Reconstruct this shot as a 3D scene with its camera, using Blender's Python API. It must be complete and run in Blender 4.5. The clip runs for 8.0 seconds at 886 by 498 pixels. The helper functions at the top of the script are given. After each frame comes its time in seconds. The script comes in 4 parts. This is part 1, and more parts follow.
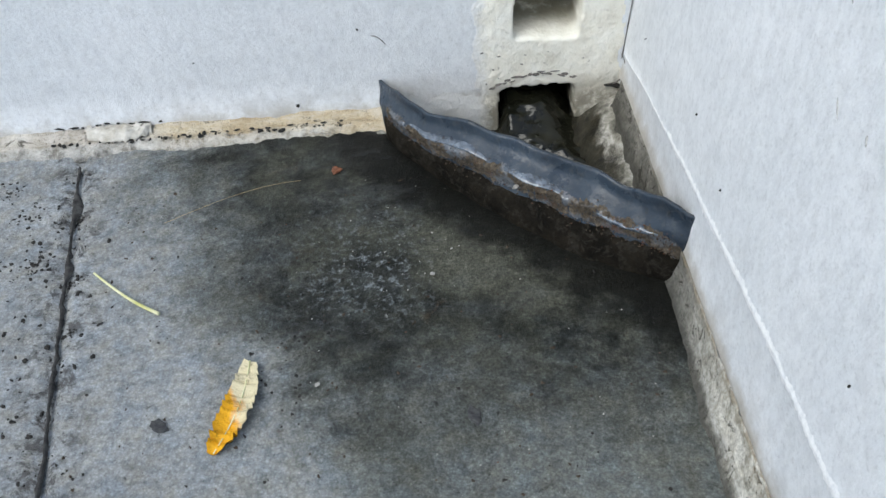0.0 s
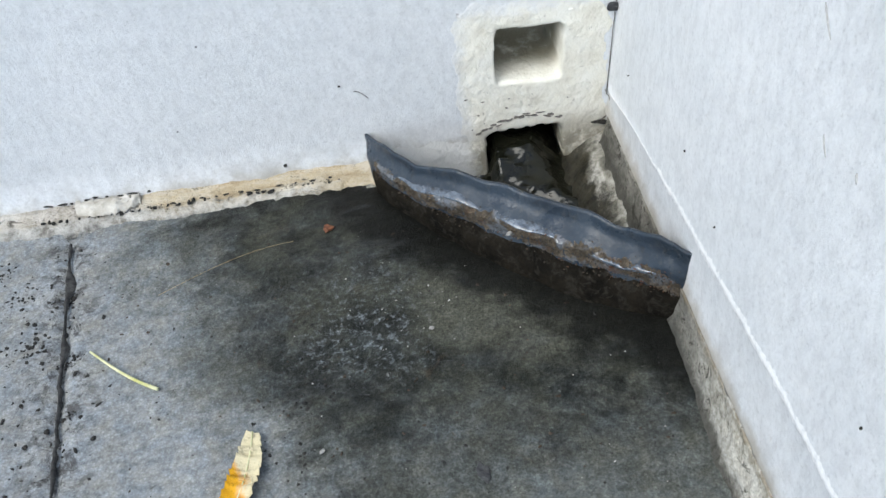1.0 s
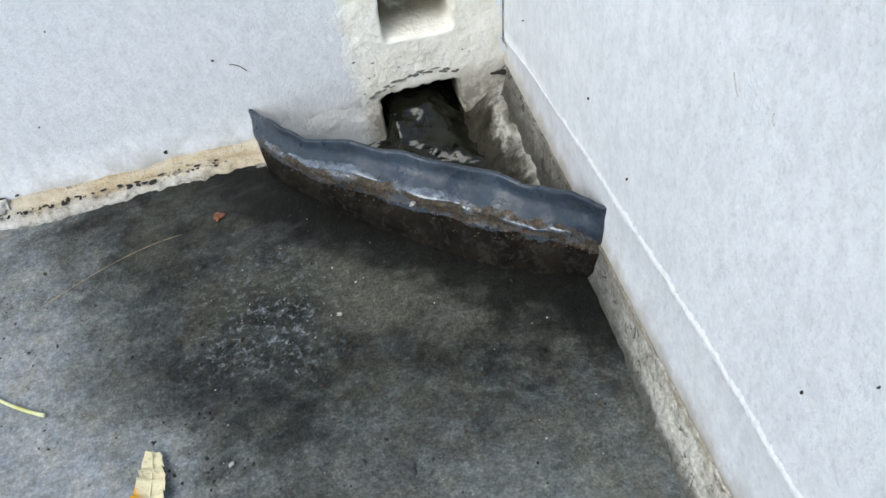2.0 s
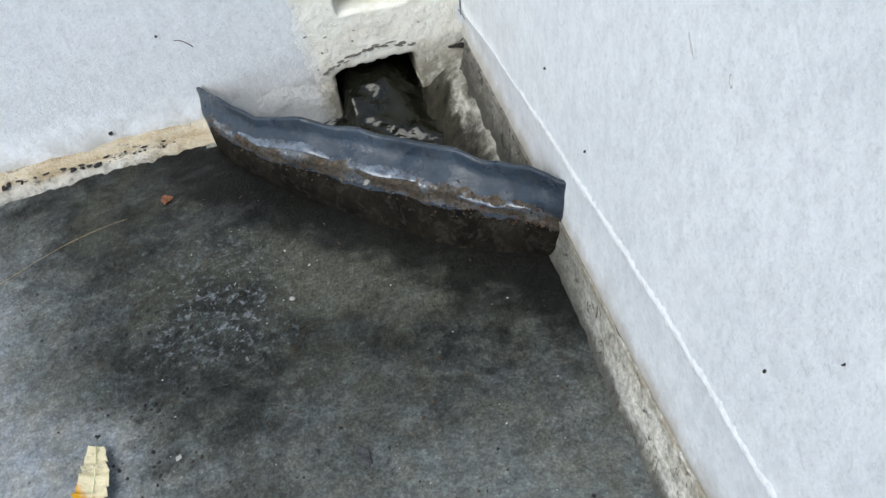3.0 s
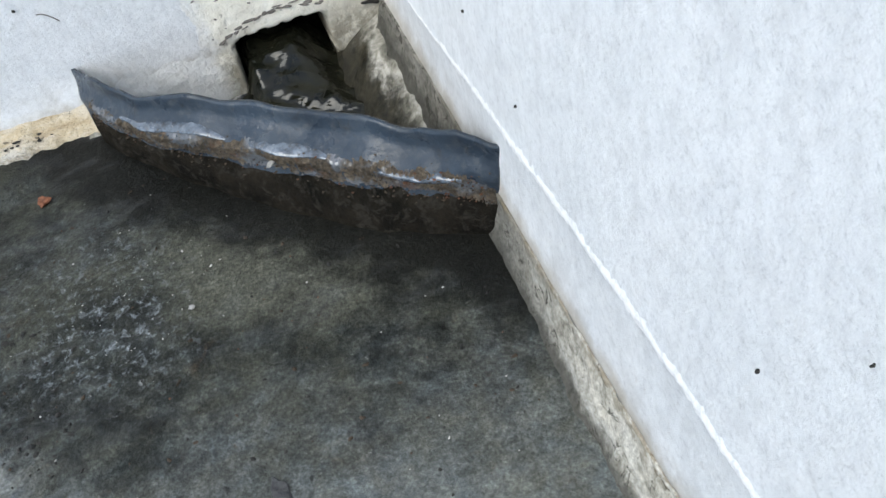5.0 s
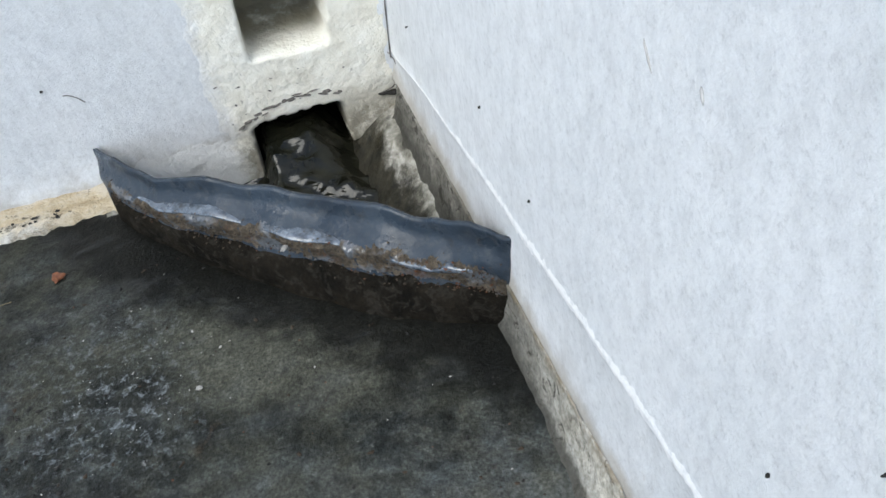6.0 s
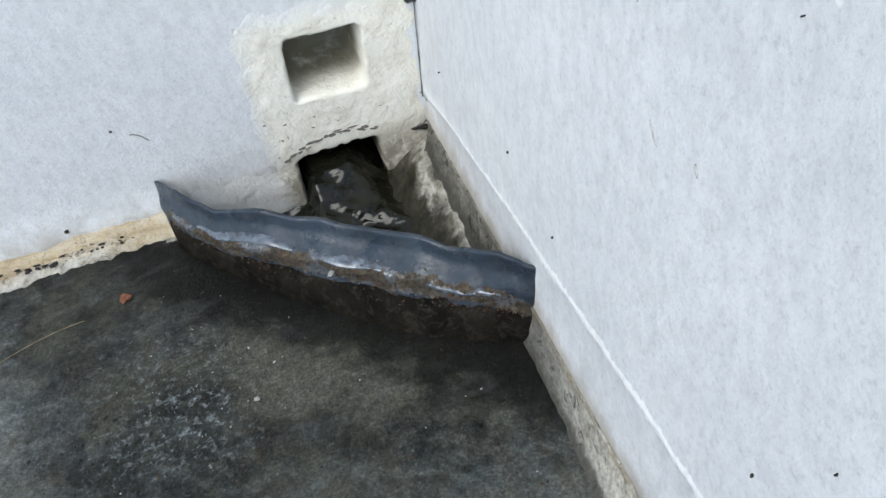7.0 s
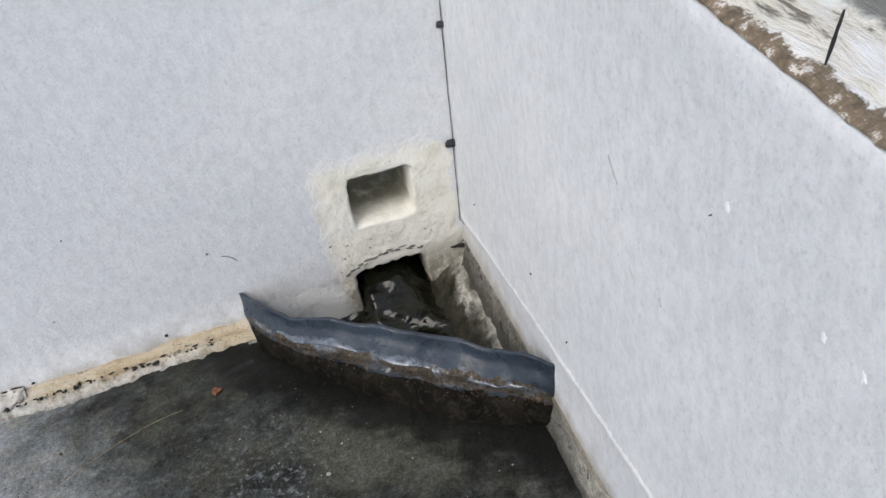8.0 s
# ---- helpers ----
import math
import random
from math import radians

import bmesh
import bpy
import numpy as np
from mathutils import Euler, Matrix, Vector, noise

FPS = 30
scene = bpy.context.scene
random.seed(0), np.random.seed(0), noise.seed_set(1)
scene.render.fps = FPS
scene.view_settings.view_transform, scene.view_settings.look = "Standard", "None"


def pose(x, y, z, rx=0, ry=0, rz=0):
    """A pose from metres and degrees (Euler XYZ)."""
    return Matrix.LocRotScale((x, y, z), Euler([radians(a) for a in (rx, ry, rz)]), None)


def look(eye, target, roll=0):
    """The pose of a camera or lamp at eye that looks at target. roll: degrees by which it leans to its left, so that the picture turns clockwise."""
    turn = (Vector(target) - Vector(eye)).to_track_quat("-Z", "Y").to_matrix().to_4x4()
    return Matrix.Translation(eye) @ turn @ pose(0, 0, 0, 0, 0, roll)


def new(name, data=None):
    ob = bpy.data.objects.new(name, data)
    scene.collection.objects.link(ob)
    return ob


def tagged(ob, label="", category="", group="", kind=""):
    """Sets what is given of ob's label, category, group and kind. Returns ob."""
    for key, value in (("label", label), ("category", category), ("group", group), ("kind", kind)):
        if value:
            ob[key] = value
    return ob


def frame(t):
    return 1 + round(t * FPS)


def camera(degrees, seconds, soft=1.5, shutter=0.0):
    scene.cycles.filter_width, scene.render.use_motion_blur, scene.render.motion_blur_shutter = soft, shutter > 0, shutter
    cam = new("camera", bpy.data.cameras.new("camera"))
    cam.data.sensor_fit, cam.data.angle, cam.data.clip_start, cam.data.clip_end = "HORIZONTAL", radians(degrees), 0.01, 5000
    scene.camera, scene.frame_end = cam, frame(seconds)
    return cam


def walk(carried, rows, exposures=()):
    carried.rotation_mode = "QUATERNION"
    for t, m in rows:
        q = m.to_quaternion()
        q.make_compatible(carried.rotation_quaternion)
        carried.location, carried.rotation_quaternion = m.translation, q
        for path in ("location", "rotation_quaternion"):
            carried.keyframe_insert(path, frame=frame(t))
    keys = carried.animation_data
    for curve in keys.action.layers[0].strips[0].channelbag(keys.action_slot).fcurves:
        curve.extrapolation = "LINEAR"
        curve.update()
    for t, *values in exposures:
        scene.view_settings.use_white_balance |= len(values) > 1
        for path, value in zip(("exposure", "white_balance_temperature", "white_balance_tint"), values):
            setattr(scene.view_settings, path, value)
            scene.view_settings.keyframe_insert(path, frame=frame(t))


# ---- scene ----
cam = camera(50.0, 8.0)
EXPOSURES = [(0, 0.40, 6200, 4), (0.5, 0.54, 6230, 4), (1.5, 0.54, 6220, 4), (3, 0.50, 6220, 4), (4.5, 0.48, 6200, 4), (5, 0.68, 6180, 4),
             (6.5, 0.46, 6150, 4), (7, 0.45, 6180, 4), (7.5, 0.66, 6350, 6), (8, 0.22, 6550, 9)]
PATH = [
    (0, (-0.148, -0.621, 0.477), (-0.163, 0.768, -0.962), -4.7),
    (0.5, (-0.151, -0.615, 0.485), (-0.187, 0.83, -0.897), -6.4),
    (1, (-0.141, -0.606, 0.482), (-0.156, 0.829, -0.911), -8.9),
    (1.5, (-0.127, -0.58, 0.464), (-0.055, 0.794, -0.988), -10.8),
    (3, (-0.109, -0.556, 0.436), (0.04, 0.751, -1.07), -10.8),
    (3.5, (-0.088, -0.539, 0.406), (0.096, 0.67, -1.176), -11.2),
    (4, (-0.083, -0.529, 0.399), (0.083, 0.68, -1.185), -14.0),
    (4.5, (-0.079, -0.521, 0.376), (0.086, 0.664, -1.226), -14.2),
    (5, (-0.081, -0.507, 0.373), (0.122, 0.747, -1.172), -13.1),
    (6.5, (-0.086, -0.508, 0.391), (0.167, 0.886, -1.021), -9.8),
    (7, (-0.096, -0.536, 0.429), (0.13, 0.857, -0.989), -11.3),
    (7.5, (-0.115, -0.583, 0.478), (0.026, 0.911, -0.844), -10.9),
    (8, (-0.114, -0.619, 0.528), (0.114, 0.906, -0.747), -12.2),
]
walk(cam, [(t, look(eye, target, roll)) for t, eye, target, roll in PATH], EXPOSURES)

# ---- world, sun, exposure ----
SUN_EL, SUN_AZ = 50.0, 226.0
world = bpy.data.worlds.new("sky")
scene.world = world
world.use_nodes = True
wn = world.node_tree.nodes
wl = world.node_tree.links
sky = wn.new("ShaderNodeTexSky")
sky.sky_type = "NISHITA"
sky.sun_disc = False
sky.sun_elevation = radians(SUN_EL)
sky.sun_rotation = radians(SUN_AZ)
sky.dust_density = 2.2
wn["Background"].inputs["Strength"].default_value = 0.15
wl.new(sky.outputs[0], wn["Background"].inputs["Color"])
sun_data = bpy.data.lights.new("sun", "SUN")
sun_data.energy = 1.25
sun_data.angle = radians(40)
sun_data.color = (1.0, 0.97, 0.93)
sun = new("sun", sun_data)
az, el = radians(SUN_AZ), radians(SUN_EL)
sun.matrix_world = look((0, 0, 5), Vector((0, 0, 5)) - Vector((math.sin(az) * math.cos(el), math.cos(az) * math.cos(el), math.sin(el))))


# ---- materials ----
class Mat:
    """A node material with short ways to add textures."""

    def __init__(self, name, rough=0.8, spec=0.4):
        self.m = bpy.data.materials.new(name)
        self.m.use_nodes = True
        self.t = self.m.node_tree
        self.b = self.t.nodes["Principled BSDF"]
        self.b.inputs["Roughness"].default_value = rough
        self.b.inputs["Specular IOR Level"].default_value = spec
        self.co = self.t.nodes.new("ShaderNodeTexCoord").outputs["Object"]

    def link(self, a, b):
        self.t.links.new(a, b)

    def noise(self, scale, detail=6, rough=0.6, stretch=None, distort=0.0):
        n = self.t.nodes.new("ShaderNodeTexNoise")
        n.inputs["Scale"].default_value = scale
        n.inputs["Detail"].default_value = detail
        n.inputs["Roughness"].default_value = rough
        n.inputs["Distortion"].default_value = distort
        if stretch:
            mp = self.t.nodes.new("ShaderNodeMapping")
            mp.inputs["Scale"].default_value = stretch
            self.link(self.co, mp.inputs[0])
            self.link(mp.outputs[0], n.inputs["Vector"])
        else:
            self.link(self.co, n.inputs["Vector"])
        return n.outputs["Fac"]

    def cells(self, scale, feature="F1"):
        v = self.t.nodes.new("ShaderNodeTexVoronoi")
        v.feature = feature
        v.inputs["Scale"].default_value = scale
        self.link(self.co, v.inputs["Vector"])
        return v.outputs["Distance"]

    def axis(self, i):
        s = self.t.nodes.new("ShaderNodeSeparateXYZ")
        self.link(self.co, s.inputs[0])
        return s.outputs[i]

    def ramp(self, fac, stops):
        r = self.t.nodes.new("ShaderNodeValToRGB")
        e = r.color_ramp.elements
        while len(e) < len(stops):
            e.new(0.5)
        for el_, (p, c) in zip(e, stops):
            el_.position = p
            el_.color = (c, c, c, 1) if isinstance(c, (int, float)) else (*c, 1)
        self.link(fac, r.inputs[0])
        return r.outputs[0]

    def math(self, op, a, b=0.0, c=0.0):
        n = self.t.nodes.new("ShaderNodeMath")
        n.operation = op
        for i, v in enumerate((a, b, c)):
            if isinstance(v, (int, float)):
                n.inputs[i].default_value = v
            else:
                self.link(v, n.inputs[i])
        return n.outputs[0]

    def span(self, v, lo, hi):
        n = self.t.nodes.new("ShaderNodeMapRange")
        n.interpolation_type = "SMOOTHSTEP"
        self.link(v, n.inputs["Value"])
        n.inputs["From Min"].default_value = lo
        n.inputs["From Max"].default_value = hi
        return n.outputs["Result"]

    def mix(self, fac, a, b, mode="MIX"):
        n = self.t.nodes.new("ShaderNodeMix")
        n.data_type = "RGBA"
        n.blend_type = mode
        for i, v in ((0, fac), (6, a), (7, b)):
            if isinstance(v, (int, float)):
                n.inputs[i].default_value = v
            elif isinstance(v, tuple):
                n.inputs[i].default_value = (*v, 1)
            else:
                self.link(v, n.inputs[i])
        return n.outputs[2]

    def colour(self, c):
        if isinstance(c, tuple):
            self.b.inputs["Base Color"].default_value = (*c, 1)
        else:
            self.link(c, self.b.inputs["Base Color"])

    def rough(self, v):
        self.link(v, self.b.inputs["Roughness"])

    def bump(self, h, dist, strength=1.0):
        n = self.t.nodes.new("ShaderNodeBump")
        n.inputs["Distance"].default_value = dist
        n.inputs["Strength"].default_value = strength
        self.link(h, n.inputs["Height"])
        old = self.b.inputs["Normal"]
        if old.is_linked:
            self.link(old.links[0].from_socket, n.inputs["Normal"])
        self.link(n.outputs[0], old)


def wall_paint(name, rise=0.0, base=0.0):
    """Dirty along its foot, with grey shade painted in; the foot lies at the height base and climbs by rise with -y."""
    k = Mat(name, 0.62, 0.35)
    above = k.math("SUBTRACT", k.math("ADD", k.axis(2), k.math("MULTIPLY", k.axis(1), rise)), base)
    big = k.ramp(k.noise(7, 5), [(0.3, (0.68, 0.70, 0.715)), (0.7, (0.775, 0.785, 0.795))])
    fine = k.ramp(k.noise(330, 6, 0.78), [(0.34, 0.80), (0.45, 0.955), (0.58, 1.0)])
    c = k.mix(1.0, big, fine, "MULTIPLY")
    blotch = k.ramp(k.noise(130, 4, 0.6, (1, 1, 0.6)), [(0.36, 0.93), (0.5, 1.0), (0.62, 1.045)])
    c = k.mix(1.0, c, blotch, "MULTIPLY")
    fleck = k.ramp(k.noise(95, 2, 0.5, (1, 1, 0.45)), [(0.70, 0.0), (0.76, 1.0)])
    c = k.mix(k.math("MULTIPLY", fleck, 0.22), c, (0.86, 0.86, 0.85))
    # grey dirt along the foot, the shade there painted in with it
    grime_and_shade = k.math("MULTIPLY", k.span(k.noise(34, 7, 0.7), 0.40, 0.62), k.span(above, 0.034, 0.002))
    c = k.mix(k.math("MULTIPLY", grime_and_shade, 0.5 if base else 0.65), c, (0.34, 0.32, 0.28))
    toe = k.span(k.math("ADD", above, k.math("MULTIPLY", k.math("SUBTRACT", k.noise(60, 6, 0.7), 0.5), 0.022)), 0.016, 0.001)
    c = k.mix(k.math("MULTIPLY", toe, 0.6), c, (0.34, 0.29, 0.21))
    tan = k.math("MULTIPLY", k.ramp(k.noise(150, 6, 0.75, (1, 1, 0.5)), [(0.60, 0.0), (0.70, 1.0)]), k.span(k.noise(9, 3), 0.50, 0.66))
    c = k.mix(k.math("MULTIPLY", tan, 0.35), c, (0.46, 0.42, 0.38))
    k.colour(c)
    k.bump(k.noise(420, 6, 0.75), 0.0010, 0.7)
    k.bump(k.noise(60, 4, 0.6), 0.0015, 0.18)
    return k.m


def bead_paint():
    k = Mat("bright_white_ridge_paint", 0.6)
    k.colour(k.ramp(k.noise(190, 7, 0.75), [(0.38, (0.74, 0.75, 0.76)), (0.52, (0.90, 0.90, 0.895))]))
    k.bump(k.noise(450, 3), 0.0008, 0.7)
    return k.m


def plaster():
    k = Mat("cream_patch_plaster", 0.75, 0.3)
    c = k.ramp(k.noise(38, 6, 0.6), [(0.3, (0.64, 0.605, 0.51)), (0.5, (0.80, 0.775, 0.685)), (0.7, (0.86, 0.845, 0.775))])
    spots = k.ramp(k.noise(170, 5, 0.7, None, 0.6), [(0.30, 1.0), (0.37, 0.0)])
    c = k.mix(k.math("MULTIPLY", spots, 0.6), c, (0.16, 0.14, 0.11))
    low = k.math("MULTIPLY", k.span(k.axis(2), 0.028, -0.004), k.span(k.noise(75, 7, 0.74), 0.30, 0.54))
    c = k.mix(k.math("MULTIPLY", low, 0.8), c, (0.17, 0.15, 0.105))
    fe = k.math("MULTIPLY", k.math("SUBTRACT", k.noise(60, 6, 0.7), 0.5), 0.03)
    rim = k.math("MAXIMUM", k.span(k.math("ADD", k.axis(0), fe), -0.104, -0.121), k.span(k.math("ADD", k.axis(2), fe), 0.113, 0.128))
    c = k.mix(k.math("MULTIPLY", rim, 0.85), c, (0.72, 0.73, 0.735))
    # olive grime and recess shade, both painted darker with depth into the holes
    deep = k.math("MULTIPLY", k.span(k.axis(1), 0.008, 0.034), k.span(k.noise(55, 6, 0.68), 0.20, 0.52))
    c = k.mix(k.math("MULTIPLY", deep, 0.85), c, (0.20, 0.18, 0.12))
    k.colour(c)
    k.bump(k.noise(210, 5, 0.65), 0.0025, 0.7)
    k.bump(k.noise(70, 5, 0.6, None, 0.6), 0.002, 0.35)
    return k.m


def hole_lining():
    k = Mat("wet_dark_drain_lining", 0.4, 0.25)
    # near-black to brown mottling for the lower hole's faces
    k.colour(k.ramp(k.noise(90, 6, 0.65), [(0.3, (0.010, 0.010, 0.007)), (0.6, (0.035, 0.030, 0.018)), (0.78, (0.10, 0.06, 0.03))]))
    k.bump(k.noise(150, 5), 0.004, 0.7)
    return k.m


def concrete():
    k = Mat("wet_stained_concrete", 0.8, 0.13)
    c = k.ramp(k.noise(26, 8, 0.7), [(0.28, (0.21, 0.215, 0.217)), (0.5, (0.285, 0.296, 0.303)), (0.74, (0.36, 0.372, 0.385))])
    grain = k.ramp(k.noise(250, 9, 0.80), [(0.34, 0.62), (0.5, 0.98), (0.66, 1.28)])
    c = k.mix(1.0, c, grain, "MULTIPLY")
    clast = k.ramp(k.cells(520), [(0.10, 1.12), (0.35, 1.0), (0.62, 0.84)])
    c = k.mix(1.0, c, clast, "MULTIPLY")
    blot = k.ramp(k.noise(150, 3, 0.5), [(0.36, 0.88), (0.5, 1.0), (0.64, 1.09)])
    c = k.mix(1.0, c, blot, "MULTIPLY")
    hue = k.ramp(k.noise(55, 6, 0.7, None, 0.3), [(0.38, (0.95, 1.0, 1.04)), (0.5, (1.0, 1.0, 0.98)), (0.64, (1.03, 0.99, 0.89))])
    c = k.mix(1.0, c, hue, "MULTIPLY")
    mid = k.ramp(k.noise(110, 6, 0.72, None, 0.4), [(0.28, 0.62), (0.45, 1.0), (0.70, 1.10)])
    c = k.mix(1.0, c, mid, "MULTIPLY")
    black = k.ramp(k.noise(75, 6, 0.75, None, 0.5), [(0.31, 1.0), (0.37, 0.0)])
    c = k.mix(k.math("MULTIPLY", black, 0.75), c, (0.035, 0.033, 0.03))
    # black mould gathered along the joint
    off = k.math("ABSOLUTE", k.math("ADD", k.math("ADD", k.axis(0), 0.4393), k.math("MULTIPLY", k.axis(1), 0.135)))
    mould = k.math("MULTIPLY", k.span(off, 0.040, 0.004), k.ramp(k.noise(70, 8, 0.78, None, 0.5), [(0.50, 0.0), (0.58, 1.0)]))
    c = k.mix(k.math("MULTIPLY", mould, 0.8), c, (0.04, 0.036, 0.034))
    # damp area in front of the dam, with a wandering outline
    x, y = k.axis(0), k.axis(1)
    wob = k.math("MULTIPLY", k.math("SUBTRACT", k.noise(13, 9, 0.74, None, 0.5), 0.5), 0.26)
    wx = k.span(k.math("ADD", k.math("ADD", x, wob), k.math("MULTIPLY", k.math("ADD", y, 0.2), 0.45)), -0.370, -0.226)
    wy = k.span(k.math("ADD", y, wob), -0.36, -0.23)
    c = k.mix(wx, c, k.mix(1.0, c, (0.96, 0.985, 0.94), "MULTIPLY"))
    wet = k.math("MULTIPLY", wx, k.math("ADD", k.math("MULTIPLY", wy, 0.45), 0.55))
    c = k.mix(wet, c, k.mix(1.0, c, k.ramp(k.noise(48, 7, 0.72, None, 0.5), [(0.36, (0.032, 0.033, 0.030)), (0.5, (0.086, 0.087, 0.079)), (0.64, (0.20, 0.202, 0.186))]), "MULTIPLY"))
    # rusty brown stains and small pale scars
    rust = k.ramp(k.noise(42, 7, 0.75, None, 0.6), [(0.60, 0.0), (0.70, 1.0)])
    c = k.mix(k.math("MULTIPLY", rust, 0.42), c, (0.075, 0.052, 0.032))
    scar = k.ramp(k.noise(210, 4, 0.6, None, 0.6), [(0.68, 0.0), (0.74, 1.0)])
    c = k.mix(k.math("MULTIPLY", scar, 0.35), c, (0.33, 0.33, 0.32))
    # pale limy bloom and olive silt
    bloom = k.ramp(k.noise(170, 7, 0.78, None, 0.5), [(0.52, 0.0), (0.64, 1.0)])
    near = k.math("MULTIPLY", k.span(k.math("ABSOLUTE", k.math("ADD", x, 0.205)), 0.085, 0.01), k.span(k.math("ABSOLUTE", k.math("ADD", y, 0.165)), 0.085, 0.01))
    c = k.mix(k.math("MULTIPLY", k.math("MULTIPLY", bloom, near), 0.8), c, (0.22, 0.24, 0.255))
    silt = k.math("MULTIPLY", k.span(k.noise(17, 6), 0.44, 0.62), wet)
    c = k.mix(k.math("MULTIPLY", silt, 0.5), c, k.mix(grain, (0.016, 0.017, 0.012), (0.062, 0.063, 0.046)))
    px = k.math("DIVIDE", k.math("ADD", x, 0.105), 0.085)
    py = k.math("DIVIDE", k.math("ADD", k.math("ADD", y, 0.215), k.math("MULTIPLY", x, 0.35)), 0.052)
    far = k.math("SQRT", k.math("ADD", k.math("MULTIPLY", px, px), k.math("MULTIPLY", py, py)))
    pool = k.span(k.math("ADD", far, k.math("MULTIPLY", k.math("SUBTRACT", k.noise(30, 7, 0.7), 0.5), 1.6)), 1.1, 0.4)
    c = k.mix(k.math("MULTIPLY", pool, 0.55), c, k.mix(1.0, k.mix(mid, (0.046, 0.047, 0.036), (0.092, 0.092, 0.070)), grain, "MULTIPLY"))
    # ragged wet band along the dam's foot, its shadow and dark reflection painted black
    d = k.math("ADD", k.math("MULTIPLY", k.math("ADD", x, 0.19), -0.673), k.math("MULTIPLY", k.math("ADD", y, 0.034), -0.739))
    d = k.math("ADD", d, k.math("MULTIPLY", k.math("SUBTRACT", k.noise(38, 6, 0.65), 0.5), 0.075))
    foot_dark = k.math("MULTIPLY", k.span(d, 0.062, 0.034), k.span(x, -0.255, -0.215))
    c = k.mix(k.math("MULTIPLY", foot_dark, 0.92), c, (0.006, 0.006, 0.005))
    sand = k.ramp(k.noise(620, 5, 0.8), [(0.34, 0.50), (0.5, 1.0), (0.64, 1.65)])
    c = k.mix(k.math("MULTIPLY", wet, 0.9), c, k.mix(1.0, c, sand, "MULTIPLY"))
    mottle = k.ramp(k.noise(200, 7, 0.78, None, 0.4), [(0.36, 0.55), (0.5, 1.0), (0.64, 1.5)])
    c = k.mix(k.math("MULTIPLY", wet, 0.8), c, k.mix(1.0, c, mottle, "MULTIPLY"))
    k.colour(c)
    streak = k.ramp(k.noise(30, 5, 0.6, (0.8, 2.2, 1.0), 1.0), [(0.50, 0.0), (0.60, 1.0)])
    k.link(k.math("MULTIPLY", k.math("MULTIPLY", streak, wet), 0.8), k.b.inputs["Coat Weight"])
    k.b.inputs["Coat Roughness"].default_value = 0.12
    k.b.inputs["Coat IOR"].default_value = 1.33
    r = k.ramp(k.noise(35, 5), [(0.35, 0.30), (0.65, 0.58)])
    k.rough(k.math("SUBTRACT", 0.86, k.math("MULTIPLY", k.math("MAXIMUM", wet, foot_dark), r)))
    k.bump(k.noise(480, 5, 0.7), 0.0012, 0.65)
    k.bump(k.noise(70, 6, 0.65), 0.003, 0.5)
    return k.m


def mortar(name, light, dark, spots=0.34, spec=0.3):
    k = Mat(name, 0.82, spec)
    c = k.ramp(k.noise(45, 6, 0.65), [(0.3, dark), (0.62, light)])
    s = k.ramp(k.noise(130, 6, 0.72, None, 0.7), [(spots, 1.0), (spots + 0.06, 0.0)])
    c = k.mix(k.math("MULTIPLY", s, 0.85), c, (0.03, 0.027, 0.022))
    f = k.ramp(k.noise(420, 4, 0.7), [(0.36, 0.7), (0.55, 1.0)])
    k.colour(k.mix(1.0, c, f, "MULTIPLY"))
    k.bump(k.noise(240, 5, 0.7), 0.003, 0.8)
    return k.m


def crust_mat():
    """Gritty brown silt with wet films between the grains, their sky sheen painted pale blue."""
    k = Mat("brown_gritty_wet_silt", 0.8, 0.5)
    c = k.ramp(k.noise(60, 7, 0.7), [(0.30, (0.030, 0.024, 0.017)), (0.5, (0.085, 0.066, 0.044)), (0.66, (0.15, 0.12, 0.085))])
    g = k.ramp(k.noise(380, 6, 0.8), [(0.34, 0.35), (0.5, 1.0), (0.66, 1.9)])
    c = k.mix(1.0, c, g, "MULTIPLY")
    rust = k.span(k.noise(48, 5, 0.7), 0.56, 0.68)
    c = k.mix(k.math("MULTIPLY", rust, 0.55), c, (0.13, 0.052, 0.020))
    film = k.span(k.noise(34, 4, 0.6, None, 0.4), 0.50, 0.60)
    # reflected sky mixed into the base colour of the wet films
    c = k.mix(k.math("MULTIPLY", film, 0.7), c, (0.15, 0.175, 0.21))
    k.colour(c)
    k.link(film, k.b.inputs["Coat Weight"])
    k.b.inputs["Coat Roughness"].default_value = 0.08
    k.b.inputs["Coat IOR"].default_value = 1.6
    k.bump(k.noise(330, 6, 0.75), 0.003, 0.9)
    return k.m


def sky_sheen_mat():
    k = Mat("painted_sky_sheen_film", 0.12, 0.9)
    # pale blue stands for the sky mirrored in the wet surface
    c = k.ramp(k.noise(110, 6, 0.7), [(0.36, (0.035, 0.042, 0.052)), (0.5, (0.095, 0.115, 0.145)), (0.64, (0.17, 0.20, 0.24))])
    grit = k.ramp(k.noise(260, 6, 0.75), [(0.36, 1.0), (0.43, 0.0)])
    k.colour(k.mix(k.math("MULTIPLY", grit, 0.8), c, (0.045, 0.034, 0.022)))
    k.rough(k.ramp(k.noise(70, 4), [(0.4, 0.06), (0.62, 0.4)]))
    k.bump(k.noise(120, 4), 0.0015, 0.5)
    return k.m


